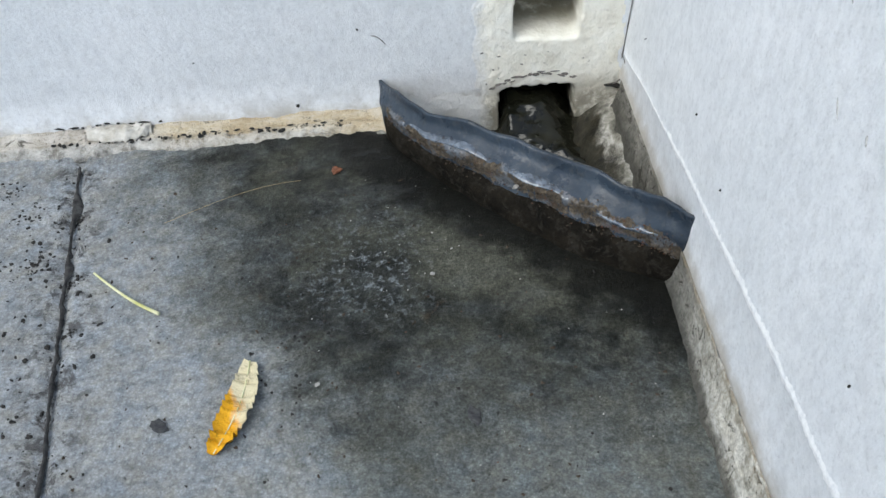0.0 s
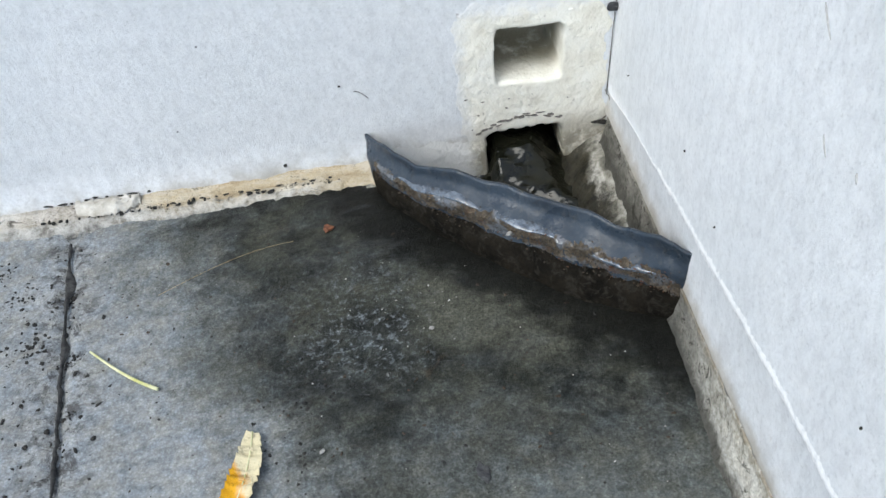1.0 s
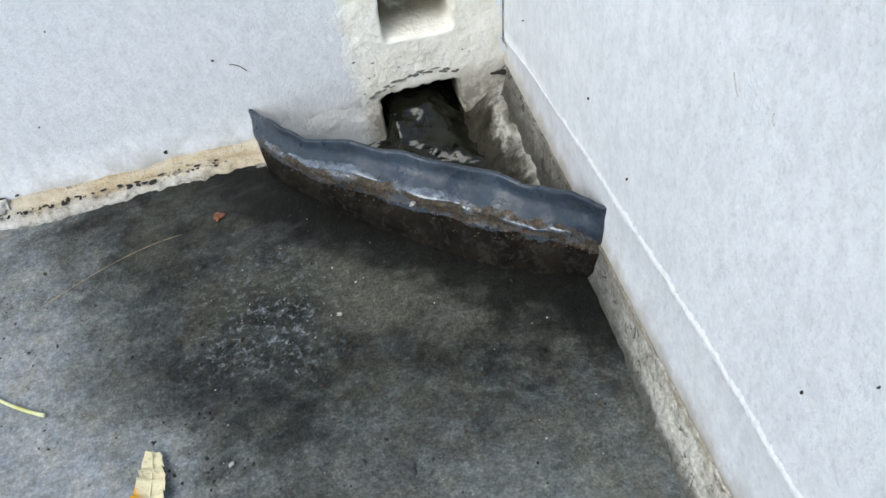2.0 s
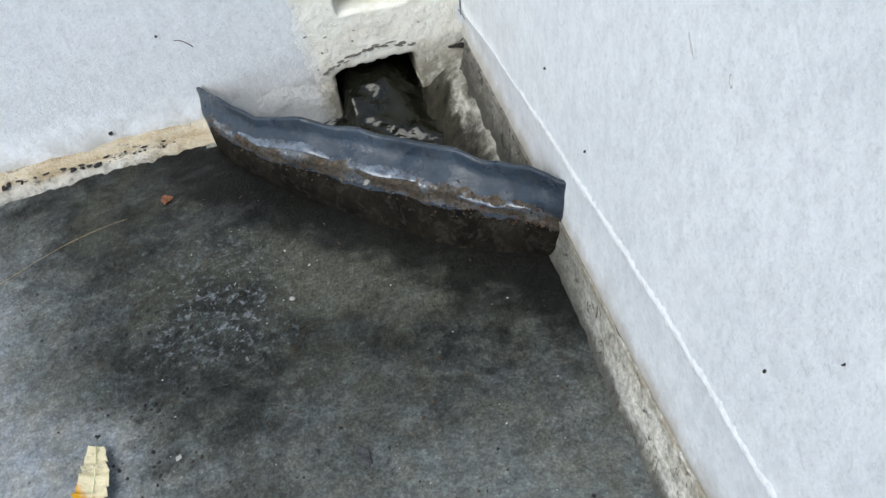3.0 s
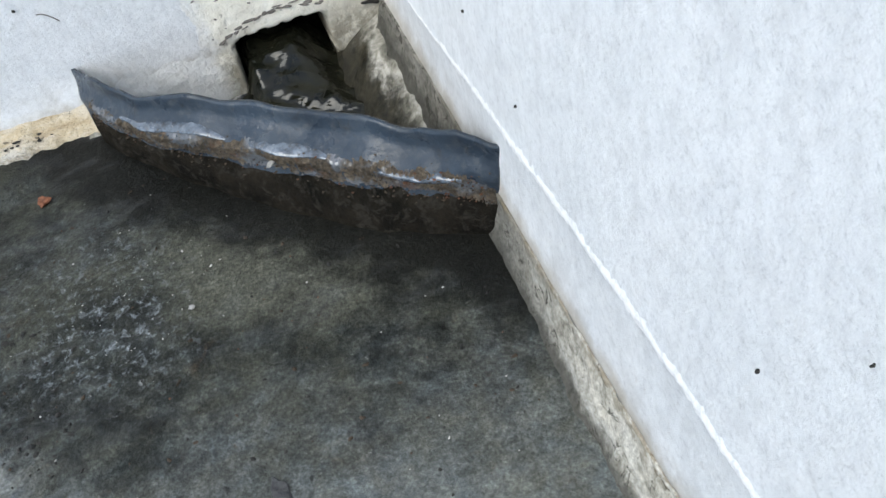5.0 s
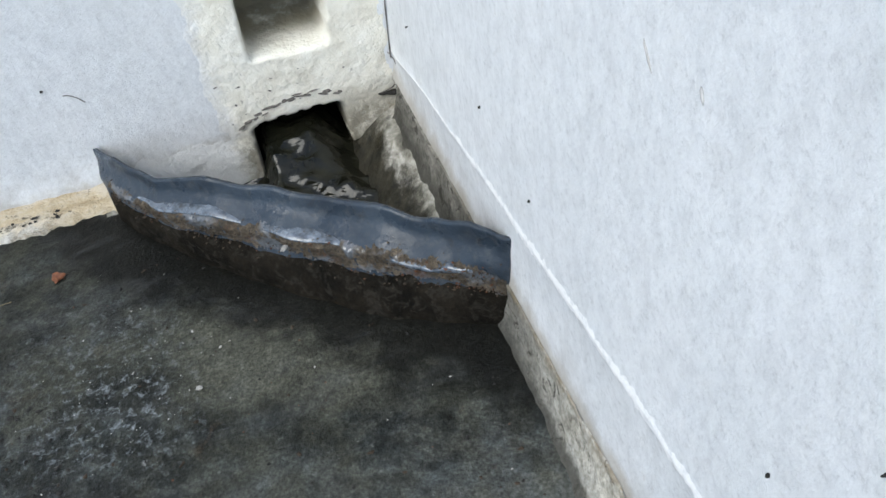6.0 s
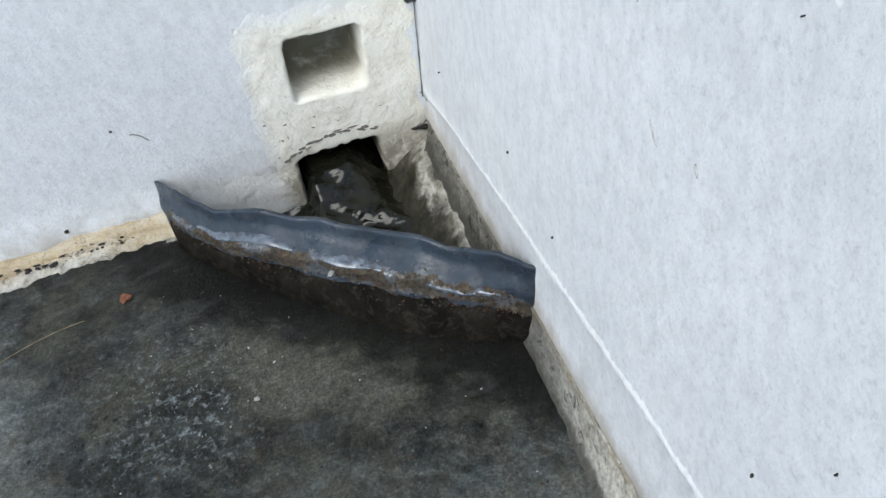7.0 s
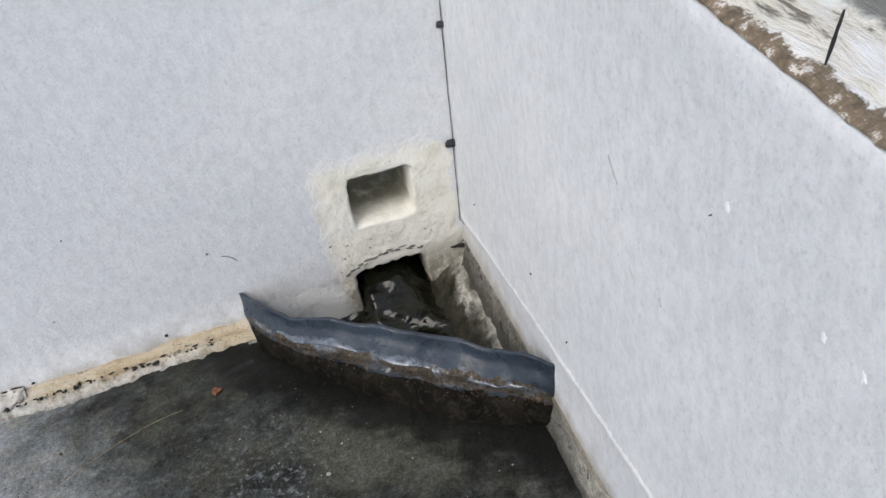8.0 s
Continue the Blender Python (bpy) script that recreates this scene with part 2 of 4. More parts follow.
def pit_mat():
    k = Mat("blotched_dark_bottomed_pit_mortar", 0.6, 0.4)
    c = k.ramp(k.noise(55, 7, 0.68, None, 0.5), [(0.34, (0.06, 0.057, 0.045)), (0.47, (0.24, 0.23, 0.19)), (0.62, (0.52, 0.50, 0.45))])
    # turns near-black just below floor level, with a ragged edge
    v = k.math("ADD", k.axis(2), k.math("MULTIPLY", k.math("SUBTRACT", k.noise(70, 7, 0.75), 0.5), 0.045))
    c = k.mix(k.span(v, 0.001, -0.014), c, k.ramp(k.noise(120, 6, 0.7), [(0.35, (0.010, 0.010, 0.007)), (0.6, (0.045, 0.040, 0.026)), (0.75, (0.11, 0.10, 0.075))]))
    k.colour(c)
    k.rough(k.ramp(k.noise(70, 4), [(0.35, 0.35), (0.6, 0.8)]))
    k.bump(k.noise(160, 5, 0.65), 0.002, 0.6)
    return k.m


def side_strip_mat():
    k = Mat("spotted_grey_cream_joint_mortar", 0.85, 0.15)
    grain = k.ramp(k.noise(260, 8, 0.78), [(0.33, 0.55), (0.5, 0.97), (0.68, 1.35)])
    grey = k.mix(1.0, k.ramp(k.noise(40, 7, 0.7), [(0.32, (0.13, 0.125, 0.105)), (0.66, (0.30, 0.285, 0.25))]), grain, "MULTIPLY")
    cream = k.mix(1.0, k.ramp(k.noise(65, 7, 0.72), [(0.34, (0.36, 0.335, 0.27)), (0.5, (0.55, 0.525, 0.455)), (0.66, (0.68, 0.66, 0.60))]), grain, "MULTIPLY")
    wob = k.math("SUBTRACT", k.noise(75, 7, 0.74), 0.5)
    high = k.math("ADD", k.axis(2), k.math("MULTIPLY", wob, 0.022))
    far = k.span(k.math("ADD", k.axis(1), k.math("MULTIPLY", k.noise(30, 6, 0.7), 0.10)), -0.15, -0.30)
    c = k.mix(k.math("MULTIPLY", k.span(high, 0.001, 0.011), far), grey, cream)
    s = k.ramp(k.noise(105, 7, 0.76, None, 0.6), [(0.39, 1.0), (0.44, 0.0)])
    c = k.mix(k.math("MULTIPLY", s, 0.82), c, (0.035, 0.031, 0.024))
    # damp and dark where it meets the floor
    damp = k.math("MULTIPLY", k.span(k.axis(1), -0.52, -0.28), k.span(high, 0.018, 0.001))
    c = k.mix(k.math("MULTIPLY", damp, 0.75), c, (0.050, 0.049, 0.041))
    # tan dirt along the paint's lower edge
    tan = k.math("MULTIPLY", k.span(high, 0.024, 0.038), k.span(k.noise(120, 6, 0.7), 0.36, 0.55))
    c = k.mix(k.math("MULTIPLY", tan, 0.7), c, (0.22, 0.175, 0.11))
    k.colour(c)
    k.bump(k.noise(200, 6, 0.72), 0.0022, 0.8)
    return k.m


def back_strip_mat():
    k = Mat("ochre_cream_joint_mortar", 0.82, 0.25)
    c = k.ramp(k.noise(36, 7, 0.7, (0.5, 1, 1)), [(0.32, (0.33, 0.23, 0.12)), (0.48, (0.52, 0.43, 0.29)), (0.66, (0.68, 0.63, 0.53))])
    pale = k.span(k.math("ADD", k.axis(0), k.math("MULTIPLY", k.noise(20, 5), 0.12)), -0.30, -0.36)
    c = k.mix(k.math("MULTIPLY", pale, 0.7), c, k.ramp(k.noise(70, 6, 0.7), [(0.35, (0.36, 0.34, 0.30)), (0.6, (0.72, 0.70, 0.66))]))
    s = k.ramp(k.noise(110, 7, 0.74, (0.6, 1, 1), 0.8), [(0.36, 1.0), (0.42, 0.0)])
    c = k.mix(k.math("MULTIPLY", s, 0.8), c, (0.05, 0.042, 0.03))
    y = k.math("ADD", k.axis(1), k.math("MULTIPLY", k.math("SUBTRACT", k.noise(90, 6, 0.72), 0.5), 0.022))
    c = k.mix(k.math("MULTIPLY", k.span(y, -0.021, -0.035), 0.88), c, (0.10, 0.082, 0.055))
    # the crumbling lower half, limy white with holes
    lime = k.math("MULTIPLY", k.span(y, -0.017, -0.022), k.span(k.axis(0), -0.20, -0.26))
    c = k.mix(k.math("MULTIPLY", lime, 0.65), c, k.ramp(k.noise(95, 7, 0.74), [(0.38, (0.08, 0.075, 0.065)), (0.48, (0.40, 0.39, 0.36)), (0.64, (0.66, 0.65, 0.62))]))
    c = k.mix(k.math("MULTIPLY", k.span(y, -0.025, -0.034), 0.85), c, k.ramp(k.noise(130, 7, 0.75), [(0.40, (0.05, 0.048, 0.043)), (0.54, (0.19, 0.185, 0.17)), (0.66, (0.42, 0.41, 0.38))]))
    k.colour(c)
    k.bump(k.noise(240, 5, 0.7), 0.003, 0.9)
    k.bump(k.noise(90, 6, 0.7), 0.004, 0.6)
    return k.m


def plain(name, lo, hi, scale, rough=0.8, spec=0.3, bump=0.0008):
    k = Mat(name, rough, spec)
    k.colour(k.ramp(k.noise(scale, 5, 0.65), [(0.32, lo), (0.66, hi)]))
    k.bump(k.noise(scale * 2.2, 4), bump, 0.7)
    return k.m


def rubber():
    k = Mat("blue_grey_rubber_sheet", 0.6, 0.35)
    c = k.ramp(k.noise(28, 7, 0.68, None, 0.5), [(0.30, (0.016, 0.024, 0.036)), (0.55, (0.030, 0.043, 0.061)), (0.74, (0.054, 0.070, 0.090))])
    dust = k.math("MULTIPLY", k.span(k.noise(190, 7, 0.75), 0.47, 0.70), 0.38)
    c = k.mix(dust, c, (0.105, 0.105, 0.10))
    dirt = k.ramp(k.noise(85, 7, 0.75, None, 0.7), [(0.34, 1.0), (0.43, 0.0)])
    c = k.mix(k.math("MULTIPLY", dirt, 0.6), c, (0.022, 0.020, 0.017))
    k.colour(c)
    k.rough(k.ramp(k.noise(45, 5), [(0.40, 0.18), (0.58, 0.55)]))
    k.bump(k.noise(60, 5, 0.6), 0.002, 0.5)
    k.bump(k.noise(320, 4), 0.0008, 0.5)
    return k.m


def water_mat():
    k = Mat("dark_rippled_water", 0.04, 0.6)
    k.colour(k.ramp(k.noise(60, 4), [(0.3, (0.004, 0.005, 0.004)), (0.7, (0.018, 0.018, 0.011))]))
    k.b.inputs["IOR"].default_value = 1.33
    k.bump(k.noise(80, 2, 0.4, (1.0, 1.6, 1.0), 0.8), 0.004, 0.3)
    return k.m


def leaf_mat():
    k = Mat("withered_yellow_leaf", 0.55, 0.3)
    v = k.math("ADD", k.math("ADD", k.axis(1), k.math("MULTIPLY", k.axis(0), 1.6)), k.math("MULTIPLY", k.math("SUBTRACT", k.noise(75, 5, 0.65), 0.5), 0.06))
    c = k.ramp(k.span(v, -0.012, 0.022), [(0.2, (0.78, 0.40, 0.012)), (0.5, (0.70, 0.42, 0.16)), (0.75, (0.62, 0.55, 0.36))])
    s = k.ramp(k.noise(260, 4, 0.7), [(0.3, 0.45), (0.45, 1.0)])
    k.colour(k.mix(1.0, c, s, "MULTIPLY"))
    k.bump(k.noise(200, 4), 0.0015, 0.8)
    return k.m


def coping_mat():
    k = Mat("peeling_painted_coping", 0.75, 0.3)
    st = (1.5, 0.30, 1.0)
    n = k.noise(62, 7, 0.68, st, 0.5)
    c = k.ramp(n, [(0.33, (0.09, 0.075, 0.055)), (0.41, (0.24, 0.21, 0.165)), (0.46, (0.74, 0.69, 0.57)), (0.62, (0.86, 0.85, 0.81))])
    edge = k.math("ADD", k.axis(0), k.math("MULTIPLY", k.math("SUBTRACT", k.noise(90, 6, 0.7), 0.5), 0.022))
    raw = k.span(edge, 0.0325, 0.0305)
    brown = k.ramp(k.noise(130, 7, 0.75), [(0.34, (0.10, 0.075, 0.050)), (0.48, (0.19, 0.15, 0.10)), (0.56, (0.27, 0.205, 0.14)), (0.61, (0.70, 0.66, 0.60))])
    c = k.mix(raw, c, brown)
    grey = k.math("MULTIPLY", k.span(edge, 0.056, 0.064), k.span(k.noise(24, 5), 0.36, 0.5))
    k.colour(k.mix(grey, c, (0.22, 0.215, 0.19)))
    k.bump(n, 0.006, 0.8)
    return k.m


WALL, SKIRTED = wall_paint("white_wall_paint"), wall_paint("white_parapet_paint", 0.05, 0.019)
BEAD, PLASTER, HOLE_LINING = bead_paint(), plaster(), hole_lining()
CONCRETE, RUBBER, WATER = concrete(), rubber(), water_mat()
STRIP_BACK = back_strip_mat()
STRIP_SIDE = side_strip_mat()
PIT = pit_mat()
CRUST, SKY_SHEEN = crust_mat(), sky_sheen_mat()
# near-black for the wet lower sheet, with shade and reflection in the colour
WET_SHADE = mortar("wet_face_shade_and_reflection", (0.020, 0.017, 0.0125), (0.004, 0.0042, 0.0038), 0.42, 0.04)
SEAM = plain("black_joint_filler", (0.018, 0.018, 0.018), (0.085, 0.083, 0.080), 150, 0.9, 0.12)
BLACK = plain("black_dirt", (0.010, 0.010, 0.010), (0.035, 0.032, 0.028), 300, 0.8)
PALE = plain("pale_grit", (0.24, 0.235, 0.22), (0.48, 0.465, 0.43), 300, 0.8)
BROWN = plain("brown_grit", (0.022, 0.017, 0.012), (0.070, 0.050, 0.033), 300, 0.8)
ORANGE = plain("orange_crumb", (0.09, 0.034, 0.018), (0.25, 0.10, 0.05), 420, 0.6)
RUST = plain("rust_grit", (0.05, 0.022, 0.010), (0.12, 0.050, 0.022), 400, 0.6)
STRAW = plain("dry_yellow_green_straw", (0.48, 0.48, 0.16), (0.74, 0.74, 0.50), 60, 0.5)
GRASS = plain("dry_tan_grass", (0.26, 0.19, 0.09), (0.42, 0.33, 0.18), 80, 0.6)
CRACK = plain("dark_hairline_dirt", (0.05, 0.046, 0.042), (0.22, 0.20, 0.18), 260, 0.8)
SCUFF = plain("grey_scuff", (0.32, 0.31, 0.30), (0.54, 0.53, 0.52), 400, 0.8)
FLAKED = plain("lifted_cream_paint", (0.40, 0.37, 0.31), (0.66, 0.63, 0.57), 120, 0.8)
FLAKE = plain("dark_grey_flake", (0.022, 0.023, 0.026), (0.07, 0.07, 0.07), 220, 0.8)
MARK = plain("black_sealant_dab", (0.02, 0.02, 0.022), (0.055, 0.055, 0.058), 300, 0.5)
EARTH = plain("distant_ground", (0.06, 0.065, 0.04), (0.16, 0.15, 0.11), 0.4, 0.95)
LEAF, COPING = leaf_mat(), coping_mat()


# ---- mesh helpers ----
def mesh_object(name, verts, faces, material, parent=None, label="", smooth=True):
    me = bpy.data.meshes.new(name)
    me.from_pydata([tuple(v) for v in verts], [], faces)
    me.validate()
    bm = bmesh.new()
    bm.from_mesh(me)
    bmesh.ops.recalc_face_normals(bm, faces=bm.faces)
    bm.to_mesh(me)
    bm.free()
    if smooth:
        me.polygons.foreach_set("use_smooth", [True] * len(me.polygons))
    for m in material if isinstance(material, (list, tuple)) else [material]:
        me.materials.append(m)
    ob = new(name, me)
    if parent:
        ob.parent = parent
    if label:
        ob["label"] = label
    return ob


def part(name, bm, material, parent, label="", smooth=True):
    """Links a bmesh as one mesh object under a thing or a part."""
    me = bpy.data.meshes.new(name)
    bm.to_mesh(me)
    bm.free()
    if smooth:
        me.polygons.foreach_set("use_smooth", [True] * len(me.polygons))
    me.materials.append(material)
    ob = new(name, me)
    ob.parent = parent
    if label:
        ob["label"] = label
    return ob


def grid_faces(nu, nv, keep=None, start=0):
    out = []
    for i in range(nu - 1):
        for j in range(nv - 1):
            if keep is None or keep(i, j):
                a = start + i * nv + j
                out.append((a, a + 1, a + nv + 1, a + nv))
    return out


def nz(x, y, z=0.0, s=1.0):
    return noise.noise((x * s, y * s, z * s))


def smooth01(v):
    v = min(1.0, max(0.0, v))
    return v * v * (3 - 2 * v)


def box_bm(lo, hi, bevel=0.0):
    bm = bmesh.new()
    bmesh.ops.create_cube(bm, size=1.0)
    for v in bm.verts:
        v.co = Vector([(lo[i] + hi[i]) / 2 + v.co[i] * (hi[i] - lo[i]) for i in range(3)])
    if bevel:
        bmesh.ops.bevel(bm, geom=bm.edges[:], offset=bevel, segments=2, affect="EDGES")
    return bm


def joined_boxes(name, boxes, material):
    bm = bmesh.new()
    for lo, hi in boxes:
        part_bm = box_bm(lo, hi)
        tmp = bpy.data.meshes.new("tmp")
        part_bm.to_mesh(tmp)
        part_bm.free()
        bm.from_mesh(tmp)
        bpy.data.meshes.remove(tmp)
    me = bpy.data.meshes.new(name)
    bm.to_mesh(me)
    bm.free()
    me.materials.append(material)
    return new(name, me)


def tube(name, points, radii, material, parent=None, label="", sides=6, flat=1.0):
    """A round or flattened stem along points."""
    pts = [Vector(p) for p in points]
    verts, n = [], len(pts)
    for i, p in enumerate(pts):
        d = (pts[min(i + 1, n - 1)] - pts[max(i - 1, 0)]).normalized()
        up = Vector((0, 0, 1)) if abs(d.z) < 0.9 else Vector((1, 0, 0))
        side = d.cross(up).normalized()
        up = side.cross(d).normalized()
        r = radii[i] if isinstance(radii, (list, tuple)) else radii
        for k in range(sides):
            a = 2 * math.pi * k / sides
            verts.append(p + side * math.cos(a) * r + up * math.sin(a) * r * flat)
    faces = []
    for i in range(n - 1):
        for k in range(sides):
            a, b = i * sides + k, i * sides + (k + 1) % sides
            faces.append((a, b, b + sides, a + sides))
    faces.append(tuple(range(sides))[::-1])
    faces.append(tuple(range((n - 1) * sides, n * sides)))
    return mesh_object(name, verts, faces, material, parent, label)


# ---- plan ----
FOOT_X = [-0.192, -0.170, -0.143, -0.105, -0.055, -0.003, 0.004]
FOOT_Y = [-0.034, -0.064, -0.096, -0.137, -0.180, -0.206, -0.208]
LEDGE_Y = [0.0, -0.03, -0.055, -0.104, -0.160, -0.23, -0.27, -0.33, -0.40, -0.44, -0.70, -3.0]
LEDGE_Z = [0.040, 0.0465, 0.052, 0.0625, 0.0725, 0.0835, 0.091, 0.100, 0.1075, 0.113, 0.130, 0.15]
TOP = 0.375          # right wall's height
ROOM = 3.0


def foot_y(x):
    return float(np.interp(x, FOOT_X, FOOT_Y))


def ledge_z(y):
    return float(np.interp(-y, [-v for v in LEDGE_Y], LEDGE_Z)) + 0.0015 * nz(y, 3.1, 0, 30)


def side_x(z):
    """The inner face of the leaning right wall."""
    return 0.08 * (z - 0.05)


def skirt_foot(y):
    """Where the painted skirt ends on top of the mortar fillet: x and height."""
    d = min(0.55, max(0.0, -y))
    return -0.0038 + 0.0160 * d, min(0.020 + 0.05 * d, 0.55 * ledge_z(y)) + 0.0012 * nz(y, 7.7, 0, 55) + 0.0008 * nz(y, 1.7, 0, 180)


def side_face(y, z):
    """The same face with its relief: above the ledge plane, below it a slightly hollow skirt that meets the fillet."""
    zc = ledge_z(y)
    x = side_x(z)
    if z < zc:
        fx, fz = skirt_foot(y)
        f = max(0.0, (z - fz) / max(zc - fz, 0.001))
        x = side_x(zc) * f + fx * (1 - f) + 0.0016 * math.sin(math.pi * f)
        if z < fz:
            x += 0.003
    return x + 0.0008 * nz(y, z, 0, 14) + 0.0003 * nz(y, z, 3, 60)


def floor_z(x, y):
    z = 0.0012 * nz(x, y, 0, 18) + 0.0006 * nz(x, y, 2, 70)
    behind = (y - foot_y(x)) if x > -0.20 else -1.0
    if x > -0.20 and behind > 0.0:
        d = smooth01((behind - 0.004) / 0.035)
        across = smooth01((-0.006 - x + 0.10 * max(0.0, -y - 0.03)) / 0.062)
        left = smooth01((x + 0.196) / 0.02)
        z -= 0.050 * d * across * left
        z += d * (0.0035 * nz(x, y, 1, 45) + 0.0012 * nz(x, y, 5, 110))
    seam = -0.433 - (-0.047 - y) * -0.135
    z -= 0.004 * math.exp(-((x - seam) / 0.004) ** 2)
    return z


def floor_lines(lo, mid, hi, fine):
    far = list(np.arange(lo, mid, 0.12))
    return far + list(np.arange(mid, hi + fine / 2, fine))


# ---- structure: floor, walls, coping ----
def build_floor():
    xs = floor_lines(-ROOM, -0.60, 0.012, 0.0045)
    ys = floor_lines(-ROOM, -0.60, 0.012, 0.0045)
    verts = [(x, y, floor_z(x, y)) for x in xs for y in ys]
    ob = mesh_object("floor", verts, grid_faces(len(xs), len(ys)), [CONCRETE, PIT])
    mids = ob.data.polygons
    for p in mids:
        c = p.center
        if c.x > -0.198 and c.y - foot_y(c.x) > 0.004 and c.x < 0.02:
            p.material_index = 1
    return tagged(ob, "grey stained concrete floor, damp beside the drain", "floor", kind="structure")


floor_ob = build_floor()
# the slab under the surface
slab = part("slab", box_bm((-ROOM, -ROOM, -0.25), (0.012, 0.012, -0.085)), CONCRETE, floor_ob)

OPEN = (-0.112, -0.012, -0.10, 0.125)     # opening for the drain holes
back = joined_boxes("wall_north", [
    ((-ROOM, 0, -0.25), (OPEN[0], 0.20, 0.90)),
    ((OPEN[1], 0, -0.25), (0.22, 0.20, 0.90)),
    ((OPEN[0], 0, OPEN[3]), (OPEN[1], 0.20, 0.90)),
    ((OPEN[0], 0, -0.25), (OPEN[1], 0.20, OPEN[2]))], WALL)
tagged(back, "white painted masonry wall pierced by two square drain holes", "wall", kind="structure")


def rounded_square(x, z, cx, cz, hx, hz, r):
    qx, qz = abs(x - cx) - hx + r, abs(z - cz) - hz + r
    return math.hypot(max(qx, 0), max(qz, 0)) + min(max(qx, qz), 0) - r


def build_patch():
    """The cream plaster round both drain holes, with the holes sunk into it."""
    step = 0.0014
    xs = np.arange(-0.200, 0.0045, step)
    zs = np.arange(-0.098, 0.152, step)
    verts, lower = [], []
    for x in xs:
        for z in zs:
            wob = 0.006 * nz(x, z, 0, 45) + 0.003 * nz(x, z, 4, 120)
            edge = rounded_square(x, z, -0.0600, 0.012, 0.0585, 0.116, 0.024) + wob
            edge = min(edge, rounded_square(x, z, -0.10, -0.06, 0.088, 0.072 + 0.012 * nz(x, 0, 9, 40), 0.01) + wob)
            y = -0.0014 * smooth01(-edge / 0.018) + 0.0025 * smooth01(edge / 0.003)
            y += (0.0007 * nz(x, z, 1, 50) + 0.0004 * nz(x, z, 7, 150)) * smooth01(-edge / 0.010)
            jag = 0.0011 * nz(x, z, 3, 130)
            tilt = 0.07 * (z - 0.08)
            up = rounded_square(x - tilt, z + 0.06 * (x + 0.06), -0.0615, 0.082, 0.0250, 0.0235, 0.004) + jag
            soft = 0.0025 + 0.010 * smooth01((0.066 - z) / 0.01)
            y += 0.060 * smooth01((-up + 0.001) / soft)
            down = rounded_square(x, z, -0.0690, -0.030, 0.0300, 0.0445 + 0.002 * nz(x, 0, 8, 90), 0.008) + 1.6 * jag
            down = min(down, rounded_square(x, z, -0.052, -0.066, 0.032, 0.044, 0.010) + 2.0 * jag)
            y += 0.150 * smooth01((-down + 0.001) / 0.004)
            lower.append(down < 0.0005)
            verts.append((x, y, z))
    nv = len(zs)
    ob = mesh_object("drain_surround", verts, grid_faces(len(xs), nv), [PLASTER, HOLE_LINING])
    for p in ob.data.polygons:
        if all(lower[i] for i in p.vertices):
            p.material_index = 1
    return tagged(ob, "rough cream plaster patch around two square drain holes", "drain surround", kind="structure")


build_patch()


def build_side_wall():
    """The parapet's inner face with its skirt, and the ragged white paint ridge between the two."""
    ys = list(np.arange(0.0, -0.62, -0.0016)) + list(np.arange(-0.66, -ROOM - 0.01, -0.12))
    low, ridge, high = 22, 6, 34
    verts = []
    for y in ys:
        fade = smooth01((-y - 0.02) / 0.2)
        mid = ledge_z(y) + 0.0008 * nz(y, 9, 0, 90)
        up = 0.0038 * max(0.10, 0.75 + 0.5 * nz(y, 1, 0, 60) + 0.8 * nz(y, 6, 0, 340)) * fade + 0.0002
        down = 0.0038 * max(0.10, 0.75 + 0.5 * nz(y, 4, 0, 60) + 0.8 * nz(y, 2, 0, 340)) * fade + 0.0002
        row = [(side_face(y, 0.0), y, -0.09)]
        fz = skirt_foot(y)[1]
        for k in range(low):
            z = fz * (k / 4 if k < 4 else 0.9999 if k == 4 else 1) + (0 if k < 5 else (mid - down - fz) * (k - 5) / (low - 5))
            row.append((side_face(y, z), y, z))
        for k in range(ridge):
            a = -1 + 2 * k / (ridge - 1)
            z = mid + a * (up if a > 0 else down)
            row.append((side_face(y, z) - 0.0003 * (1 - a * a), y, z))
        for k in range(1, high + 1):
            z = mid + up + (TOP - 0.0005 - mid - up) * k / high
            row.append((side_face(y, z), y, z))
        row += [(side_x(TOP) + 0.001, y, TOP), (0.20, y, TOP), (0.20, y, -0.25), (0.0, y, -0.25)]
        verts += row
    nv = 1 + low + ridge + high + 4
    faces = grid_faces(len(ys), nv)
    n = len(ys)
    faces += [((i + 1) * nv, i * nv, i * nv + nv - 1, (i + 1) * nv + nv - 1) for i in range(n - 1)]
    faces.append(tuple(range((n - 1) * nv, n * nv)))
    ob = mesh_object("wall_east", verts, faces, [SKIRTED, BEAD], smooth=True)
    for p in ob.data.polygons:
        ks = [v % nv for v in p.vertices]
        if len(ks) == 4 and min(ks) >= 1 + low and max(ks) <= low + ridge:
            p.material_index = 1
    return tagged(ob, "white painted parapet wall with a hollow skirt and bright paint ridge", "wall", kind="structure")


east = build_side_wall()


def build_strip(name, along, section, material, label):
    """A mortar joint strip: section(t) gives the cross-section's points at the length t."""
    rows = [section(t) for t in along]
    nv = len(rows[0])
    ob = mesh_object(name, [p for r in rows for p in r], grid_faces(len(rows), nv), material)
    return tagged(ob, label, "joint strip", kind="structure")


